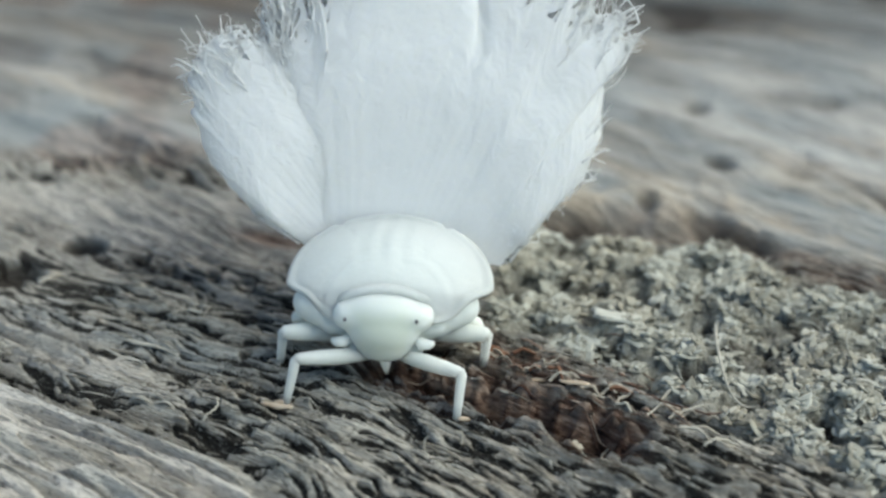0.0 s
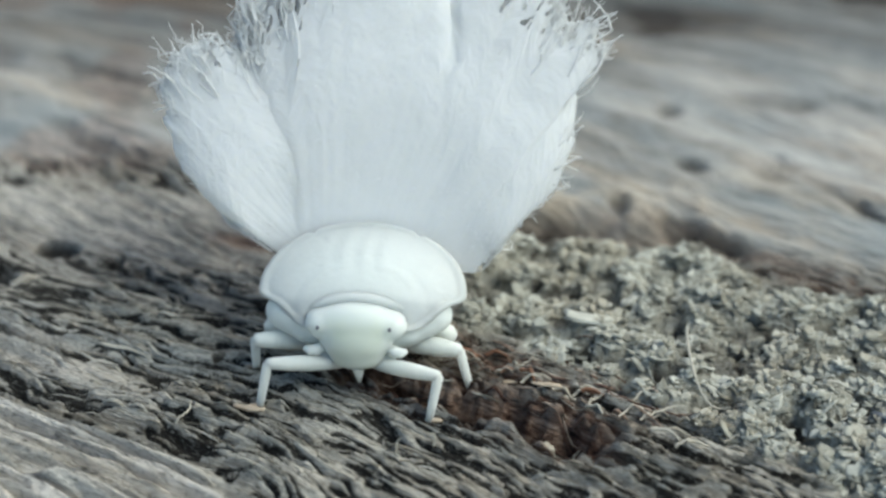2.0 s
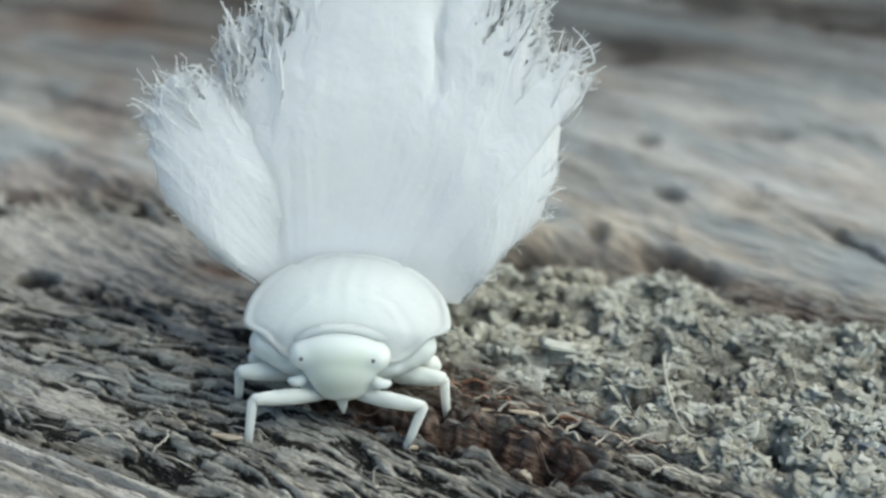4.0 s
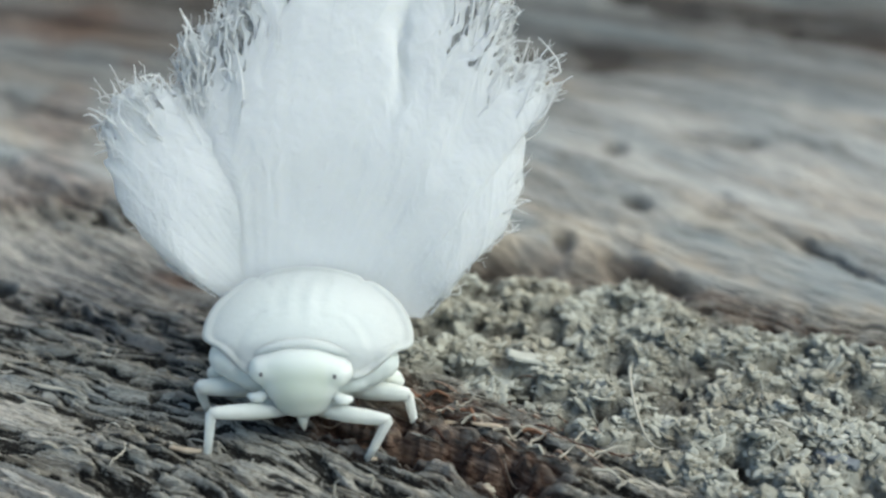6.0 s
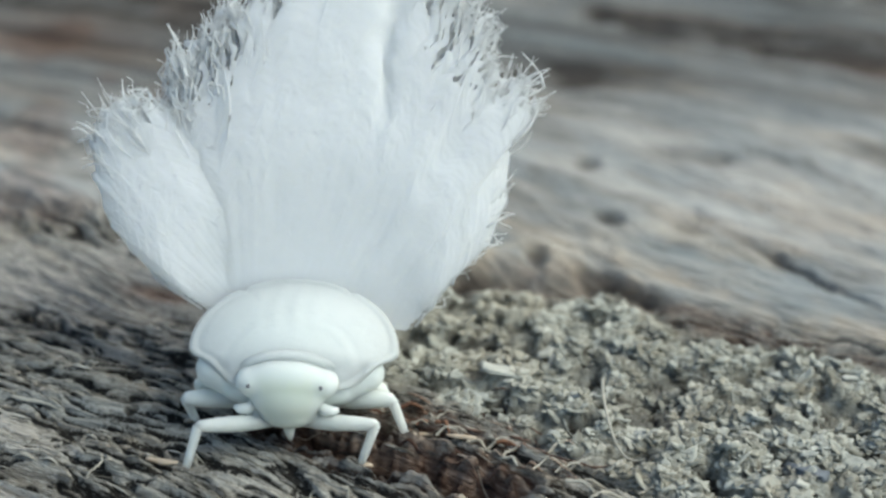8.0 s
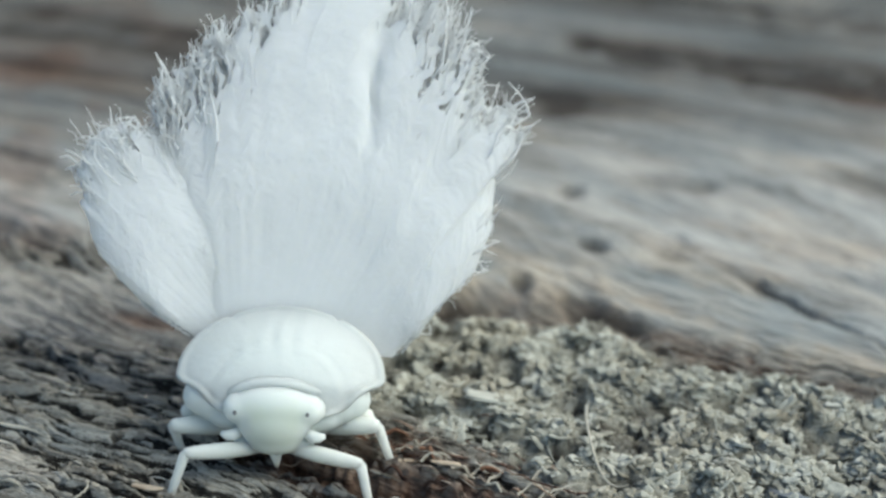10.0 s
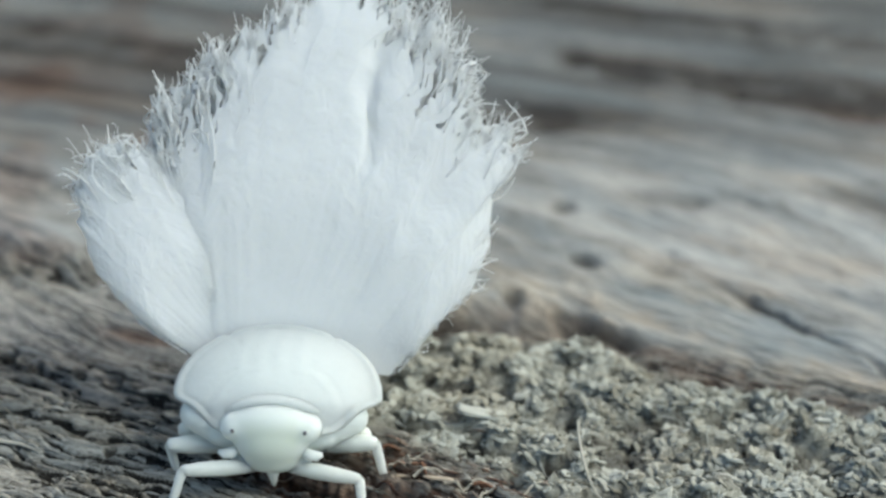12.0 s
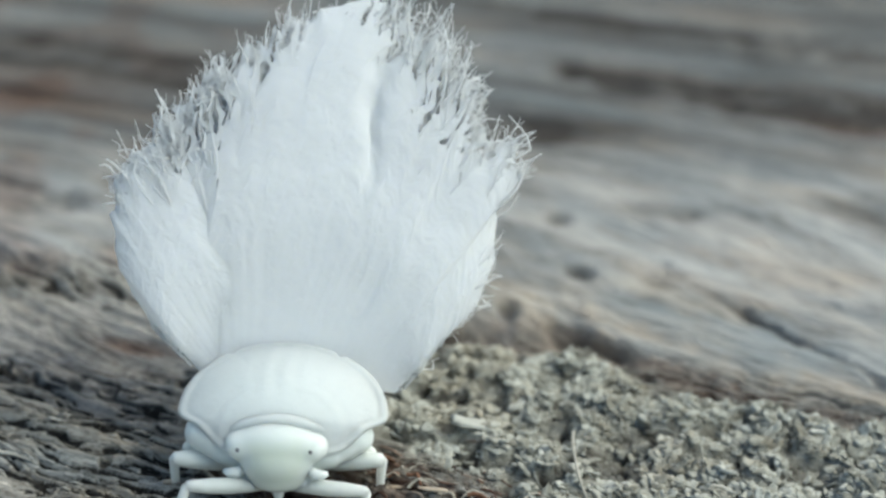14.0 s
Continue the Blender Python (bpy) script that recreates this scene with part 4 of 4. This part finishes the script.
    at = lobe_place(key, side, r3 * extent(key, side), rng.normal(0, 0.05, n3))
    ahead = lobe_place(key, side, r3 + 0.05, 0 * side) - lobe_place(key, side, r3, 0 * side)
    ahead = ahead / np.linalg.norm(ahead, axis=1, keepdims=True) + (2 * side - 1)[:, None] * np.array([0.45, 0, -0.1]) + rng.normal(0, 0.3, (n3, 3))
    p3 = curls(rng, at, ahead, (rng.gamma(1.6, 0.012, n3) + 0.015) * (0.5 + 0.8 * r3), rng.uniform(0.3, 0.8, n3))
    paths = np.concatenate([p1, p2, p3, p4])
    radii = np.concatenate([rng.uniform(0.004, 0.008, n1), rng.gamma(3, 0.0035, len(s1)) + 0.007, rng.uniform(0.003, 0.006, n3), rng.gamma(3, 0.003, len(s4)) + 0.007])
    pts, quads = tubes(paths, radii)
    ob = new("wax_fringe", quad_mesh("wax_fringe", pts, quads, FILAMENT))
    ob.parent = lobe
    tagged(ob, "loose curly white wax filaments", kind="stuff")
    return tagged(lobe, "fluffy white wax plume lobe")


def swing(key, angle):
    """A turn of a lobe about its root in the plane of the fan, clockwise as seen from the front."""
    px, pz = PIVOT[key]
    c = (ROOT + px * PX * Vector((1, 0, 0)) + pz * PX * UP) * MM
    return Matrix.Translation(c) @ Matrix.Rotation(radians(angle), 4, -OUT) @ Matrix.Translation(-c)


bug = nymph_body()
legs = leg_parts(bug)
plume = {key: plume_lobe(bug, key, 100 + 10 * i) for i, key in enumerate(LOBES)}


# ---- lichen and litter ----
def lichen_curls():
    rng = np.random.default_rng(5)
    x, y = rng.uniform(0.5, 13, 60000), rng.uniform(-9, 0.8, 60000)
    keep = (lichen_mask(x, y) > 0.6) & (rng.uniform(0, 1, len(x)) < smooth(14 - x, 0, 6))
    x, y = x[keep][:14000], y[keep][:14000]
    ridge = 1 - 2.4 * np.abs(value_noise((x + 0.30 * value_noise(x * 1.7, y * 1.7, 94)) * 1.7, (y + 0.30 * value_noise(x * 1.7, y * 1.7, 95)) * 1.7, 92))
    up = ridge > rng.uniform(-0.7, 0.9, len(x))
    x, y = x[up], y[up]
    bare = np.maximum(smooth(value_noise(x * 0.95, y * 1.3, 97), 0.16, 0.36), spot(x, y, 5.85, -4.45, 1.0, 0.9, 0) + spot(x, y, 2.75, -3.05, 0.4, 0.4, 0) + spot(x, y, 6.9, -3.3, 1.2, 0.42, 0) + spot(x, y, 2.8, -1.9, 0.65, 0.5, 0) + 0.7 * spot(x, y, 9.0, -4.6, 1.0, 0.4, -25) + spot(x, y, 3.15, -3.5, 0.6, 0.45, 0))
    up = bare < rng.uniform(0.1, 1.0, len(x))
    x, y = x[up], y[up]
    # thin leafy lobes: low uneven caps that overlap, with wavy rims
    n, k = min(len(x), 7000), 9
    cx, cy = x[:n], y[:n]
    base = surface(cx, cy)[0]
    size = rng.gamma(4, 0.016, n) + 0.022
    ang = np.arange(k)[None] * 2 * np.pi / k + rng.uniform(0, 6, n)[:, None]
    tip = rng.normal(0, 0.40, (n, 2))
    edge = size[:, None] * (1 + 0.30 * np.sin(2 * ang + rng.uniform(0, 6, n)[:, None]) + 0.22 * np.sin(3 * ang + rng.uniform(0, 6, n)[:, None]) + rng.normal(0, 0.10, (n, k)))
    high = rng.uniform(0.10, 0.45, n) * size
    rows = []
    for share, lift in ((1.0, -0.55), (1.04, 0.35), (0.80, 0.85), (0.42, 0.62), (0.08, 0.50)):
        ex, ey = share * edge * np.cos(ang), share * edge * np.sin(ang) * 0.85
        wave = 0.30 * high[:, None] * np.sin(3 * ang + size[:, None] * 90) * share
        rows.append(np.stack([cx[:, None] + ex, cy[:, None] + ey, base[:, None] + 0.012 + lift * high[:, None] + wave + tip[:, :1] * ex + tip[:, 1:] * ey], -1))
    pts = np.stack(rows, 1)
    r = len(rows)
    idx = np.arange(n * r * k).reshape(n, r, k)
    nxt = np.roll(idx, -1, axis=2)
    faces = np.stack([idx[:, :-1], nxt[:, :-1], nxt[:, 1:], idx[:, 1:]], -1).reshape(-1, 4).tolist()
    faces += idx[:, -1].tolist()
    pts = pts.reshape(-1, 3)
    # crumbs
    bm = bmesh.new()
    bmesh.ops.create_icosphere(bm, subdivisions=1, radius=1.0)
    ball = np.array([w.co[:] for w in bm.verts])
    tris = np.array([[w.index for w in f.verts] for f in bm.faces])
    bm.free()
    m = 350
    pick = rng.integers(0, len(x), m)
    gx, gy = x[pick] + rng.normal(0, 0.1, m), y[pick] + rng.normal(0, 0.1, m)
    size = rng.gamma(2.5, 0.009, m) + 0.012
    shape = ball[None] * (1 + 0.4 * rng.normal(0, 1, (m, len(ball), 1)).clip(-1.3, 1.6)) * rng.uniform(0.5, 1.5, (m, 1, 3)) * size[:, None, None]
    grit = (shape + np.stack([gx, gy, surface(gx, gy)[0] + rng.uniform(0, 0.08, m)], -1)[:, None, :]).reshape(-1, 3)
    faces += (tris[None] + len(pts) + (np.arange(m) * len(ball))[:, None, None]).reshape(-1, 3).tolist()
    pts = np.concatenate([pts, grit])
    # threads
    m = 300
    pick = rng.integers(0, len(x), m)
    start = np.stack([x[pick], y[pick], surface(x[pick], y[pick])[0] + rng.uniform(0.0, 0.10, m)], -1)
    lead = np.stack([rng.normal(0, 1, m), rng.normal(0, 1, m), rng.normal(0.1, 0.25, m)], -1)
    thread = curls(rng, start, lead, rng.gamma(3, 0.13, m) + 0.1, rng.uniform(0.15, 0.5, m), 8)
    floor = surface(thread[..., 0].ravel(), thread[..., 1].ravel())[0].reshape(thread.shape[:2])
    thread[..., 2] = np.clip(thread[..., 2], floor - 0.01, floor + 0.07)
    tp, tq = tubes(thread, rng.gamma(3, 0.004, m) + 0.008, 4, 0.5)
    faces += (tq + len(pts)).tolist()
    pts = np.concatenate([pts, tp / MM])
    me = bpy.data.meshes.new("lichen")
    me.from_pydata((pts * MM).tolist(), [], faces)
    me.polygons.foreach_set("use_smooth", np.ones(len(faces), bool))
    me.materials.append(LICHEN)
    tagged(new("lichen", me), "curly grey-green lichen crust on the log", "lichen", kind="stuff")


lichen_curls()


def fibre_material(name, *stops):
    """Dry fibres, each with a tone of its own."""
    m = Nodes(name)
    co = m.tree.nodes.new("ShaderNodeTexCoord").outputs["Object"]
    island = m.tree.nodes.new("ShaderNodeNewGeometry").outputs["Random Per Island"]
    f = m.math("ADD", m.math("MULTIPLY", island, 0.62), m.math("MULTIPLY", m.noise(co, 1800, 4.0, 0.6), 0.38))
    col = m.ramp(f, *stops)
    m.bump(m.noise(co, 14000, 3.0, 0.6), 0.00002, 0.8)
    return m.base(col, 0.9, Specular_IOR_Level=0.1)


GREY_FIBRE = fibre_material("grey_wood_fibre", (0.15, (0.10, 0.088, 0.07)), (0.35, (0.25, 0.228, 0.19)), (0.55, (0.40, 0.375, 0.32)), (0.80, (0.56, 0.53, 0.465)))
BROWN_FIBRE = fibre_material("brown_bark_fibre", (0.15, (0.05, 0.026, 0.02)), (0.38, (0.15, 0.085, 0.062)), (0.60, (0.27, 0.185, 0.14)), (0.82, (0.44, 0.37, 0.30)))


def torn_fibres(name, label, count, box, keep, long, thick, material, seed):
    """Fibres that lie along the grain and bridge the pits. box: x and y from and to; keep: the share that stays at a place."""
    rng = np.random.default_rng(seed)
    x, y = rng.uniform(box[0], box[1], count * 6), rng.uniform(box[2], box[3], count * 6)
    on = rng.uniform(0, 1, len(x)) < keep(x, y)
    x, y = x[on][:count], y[on][:count]
    n, k = len(x), 11
    length = rng.gamma(3, long / 3, n) + 0.12
    veer = rng.normal(0, 0.08, n)
    pts = []
    for i in range(k):
        pts.append(np.stack([x, y], -1))
        veer = 0.8 * veer + rng.normal(0, 0.05, n)
        a = -np.radians(np.interp(y, DEPTHS, GRAIN)) + veer
        x, y = x + np.cos(a) * length / (k - 1), y + np.sin(a) * length / (k - 1)
    p = np.stack(pts, 1)
    z = surface(p[..., 0].ravel(), p[..., 1].ravel())[0].reshape(n, k)
    for _ in range(3):
        z = (np.concatenate([z[:, :1], z[:, :-1]], 1) + z + np.concatenate([z[:, 1:], z[:, -1:]], 1)) / 3
    q = np.linspace(0, 1, k)[None]
    z = z + 0.015 + rng.uniform(0, 0.07, n)[:, None] * np.sin(np.pi * q) + rng.gamma(1.2, 0.02, n)[:, None] * q**3
    path = np.concatenate([p, z[..., None]], -1)
    lean = np.sin(np.pi * (0.08 + 0.86 * q)) ** 0.7
    pts3, quads = tubes(path, rng.gamma(3, thick / 3, n) + 0.008, 5, 0.4)
    ring = pts3.reshape(n, k, 5, 3)
    mid = ring.mean(2, keepdims=True)
    ring = mid + (ring - mid) * (lean[:, :, None, None] * np.array([1.0, 1.0, 0.62]))
    tagged(new(name, quad_mesh(name, ring.reshape(-1, 3), quads, material)), label, "fibres", kind="stuff")


def grey_share(x, y):
    slab = y + 4.5 + 0.67 * (x + 8.1)
    u, v = grain_of(x, y)
    patchy = 0.35 + 0.65 * smooth(value_noise(u * 0.2, v * 0.9, 111), -0.3, 0.3)
    return (1 - lichen_mask(x, y)) * smooth(slab, -0.1, 0.5) * smooth(0.9 - y, 0, 2.5) * patchy * (1 - 0.85 * strip(x, y, -1.5, -4.4, 3.3, -6.95, 0.5)) * (1 - 0.7 * strip(x, y, -10.5, 0.7, -2.2, -0.6, 1.35, 6, 0.5))


def brown_share(x, y):
    return np.clip(strip(x, y, -0.4, -3.6, 4.4, -6.2, 0.95, 7, 0.5) + 0.5 * strip(x, y, -1.2, -4.3, 3.4, -6.8, 0.6, 3), 0, 1)


torn_fibres("wood_fibres", "torn grey wood fibres lying along the grain of the log", 260, (-10.0, 6.0, -9.0, 0.0), grey_share, 0.45, 0.014, GREY_FIBRE, 201)
torn_fibres("bark_fibres", "torn reddish brown bark fibres beside the trench", 130, (-1.5, 5.5, -7.6, -2.8), brown_share, 0.35, 0.016, BROWN_FIBRE, 202)


def fibre(name, points, radius, material, label, category="fibre"):
    """A thin strand: x, y and rise over the wood, in mm."""
    pts = np.array(points, float)
    t = np.linspace(0, 1, 14)
    w = np.linspace(0, 1, len(pts))
    path = np.stack([np.interp(t, w, pts[:, i]) for i in range(3)], -1)
    path = (path + np.vstack([path[:1], path[:-1]]) + np.vstack([path[1:], path[-1:]])) / 3
    path[:, 2] += 0.3 * surface(path[:, 0], path[:, 1])[0] + 0.7 * surface(path[:, 0], path[:, 1])[0].max()
    pts3, quads = tubes(path[None], [radius], 6, 0.5)
    return tagged(new(name, quad_mesh(name, pts3, quads, material)), label, category)


fibre("plant_fibre", ((5.0, -3.9, 0.45), (4.95, -4.6, 0.35), (5.0, -5.3, 0.15), (5.2, -5.9, 0.03), (5.6, -6.0, 0.03)), 0.03, FIBRE, "thin pale dry plant fibre standing in the lichen")
fibre("plant_fibre", ((3.9, -6.4, 0.02), (4.3, -6.1, 0.12), (4.8, -5.9, 0.04)), 0.02, FIBRE, "short pale dry plant fibre on the lichen edge")
fibre("plant_fibre", ((-4.2, -6.55, 0.03), (-4.0, -6.4, 0.12), (-3.95, -6.15, 0.10), (-4.0, -6.0, 0.03)), 0.02, FIBRE, "short curled whitish fibre on grey wood")


def chip(name, x, y, size, turn, material, label, seed):
    """A broken flake with an uneven outline."""
    rng = random.Random(seed)
    bm = bmesh.new()
    bmesh.ops.create_cube(bm, size=1.6)
    bmesh.ops.subdivide_edges(bm, edges=bm.edges, cuts=3, use_grid_fill=True)
    for w in bm.verts:
        j = 1 + 0.45 * noise.noise(w.co * 1.3 + Vector((seed * 3.1, 0, 0))) + 0.25 * noise.noise(w.co * 3.5 + Vector((0, seed * 2.3, 0)))
        w.co = Vector((w.co.x * size[0] * (1 - 0.25 * w.co.y), w.co.y * size[1], w.co.z * size[2])) * j * MM
    ob = part(name, bm, material)
    ob.matrix_world = pose(x * MM, y * MM, (height(x, y) + size[2] * (0.9 if name == "bark_flake" else 0.2)) * MM, rng.uniform(-15, 15), rng.uniform(-15, 15), turn)
    return tagged(ob, label, "chip")


chip("bark_flake", 3.15, -3.45, (0.40, 0.26, 0.035), -3, FLAKE, "pale greenish flake lying in the lichen", 1)
chip("wood_chip", 2.25, -6.85, (0.15, 0.12, 0.08), 20, CHIP, "small pale wood chip beside the rusty trench", 2)
chip("wood_chip", 1.15, -6.15, (0.14, 0.12, 0.08), -30, CHIP, "small pale wood chip beside the rusty trench", 3)
chip("bark_flake", 8.35, -6.6, (0.50, 0.20, 0.07), -50, SLATE, "blue-grey flake among the lichen", 4)


def splinter(x, y, length, turn, label, seed):
    """A torn sliver of wood: a flat tapering shard."""
    rng = random.Random(seed)
    bm = bmesh.new()
    rings = []
    for i in range(9):
        q = i / 8
        w = (0.075 * math.sin(math.pi * (0.12 + 0.80 * q)) ** 0.7 + rng.uniform(-0.010, 0.010))
        rings.append([bm.verts.new(Vector((length * (q - 0.5), a * w + 0.03 * math.sin(4 * q + seed), b * w * 0.45 + 0.05 * q)) * MM) for a, b in ((-1, -0.4), (-0.5, 0.8), (0.6, 1.0), (1, -0.2), (0.1, -1))])
    for r0, r1 in zip(rings, rings[1:]):
        for j in range(5):
            bm.faces.new((r0[j], r0[(j + 1) % 5], r1[(j + 1) % 5], r1[j]))
    bm.faces.new(rings[0][::-1]), bm.faces.new(rings[-1])
    ob = part("wood_splinter", bm, TARSUS)
    ob.matrix_world = pose(x * MM, y * MM, (height(x, y) + 0.03) * MM, rng.uniform(-20, 20), rng.uniform(-6, 6), turn)
    return tagged(ob, label, "splinter", "splinters on the log")


splinter(1.72, -5.08, 0.75, 4, "tan wood splinter lying beside the rusty trench", 1)
splinter(-2.95, -5.95, 0.60, -14, "tan wood splinter lying on grey wood", 2)
splinter(0.95, -6.05, 0.60, -30, "tan wood splinter lying beside the rusty trench", 3)
splinter(2.3, -5.75, 0.55, -25, "tan wood splinter lying beside the rusty trench", 4)
for fx, fy, lean in ((1.75, -6.35, 0.1), (1.95, -6.45, -0.05), (2.75, -6.7, 0.12), (-0.35, -7.0, 0.1), (0.3, -6.9, -0.1)):
    fibre("plant_fibre", ((fx, fy, -0.02), (fx + 0.02, fy + 0.05, 0.16), (fx + lean, fy + 0.02, 0.26)), 0.022, FIBRE, "short pale bristle standing on the wood")
rng = random.Random(12)
for i in range(14):
    q = rng.random()
    fx, fy, a, l = 0.4 + 2.5 * q + rng.uniform(-0.3, 0.3), -3.9 - 1.6 * q + rng.uniform(-0.45, 0.4), rng.uniform(-1.1, 0.3), rng.uniform(0.25, 0.6)
    dx, dy = l * math.cos(a), l * math.sin(a)
    fibre("plant_fibre", ((fx, fy, 0.0), (fx + 0.4 * dx - 0.2 * dy, fy + 0.4 * dy + 0.2 * dx, 0.05), (fx + dx, fy + dy, 0.01)), rng.uniform(0.02, 0.045), RUST if i % 3 else FIBRE, "short reddish bark fibre lying beside the trench" if i % 3 else "short pale fibre lying on reddish bark")
for i in range(20):
    q = rng.random()
    fx, fy, a, l = 1.6 + 3.8 * q + rng.uniform(-0.4, 0.4), -5.2 - 1.9 * q + rng.uniform(-0.6, 0.6), rng.uniform(-0.9, 0.5), rng.uniform(0.25, 0.7)
    dx, dy = l * math.cos(a), l * math.sin(a)
    fibre("plant_fibre", ((fx, fy, -0.02), (fx + 0.5 * dx - 0.2 * dy, fy + 0.5 * dy + 0.2 * dx, 0.03), (fx + dx, fy + dy, -0.02)), rng.uniform(0.018, 0.04), CHIP if i % 2 else FIBRE, "short dry fibre lying among torn grey wood")
chip("wood_chip", 1.45, -6.25, (0.13, 0.10, 0.07), 40, CHIP, "small pale wood chip beside the rusty trench", 6)
chip("wood_chip", -7.72, -1.32, (0.24, 0.12, 0.07), 35, CHIP, "small pale wood chip beside a knot hole", 7)


def motions():
    walk(bug, [(t, pose((HOME[0] + x) * MM, (HOME[1] + y) * MM, 0)) for t, x, y in BODY_ROWS])
    for key, made in legs.items():
        for ob, rows in zip(made, leg_rows(key)):
            walk(ob, rows)
    fold = {"left": (0, 0, 2.5, 5.2, 8.2, 11.0), "main": (0, 0, -0.2, -0.3, -0.4, -0.6)}
    for key, ob in plume.items():
        walk(ob, [(t, swing(key, a)) for t, a in zip((0, 12, 12.5, 13, 13.5, 14), fold[key])])


motions()
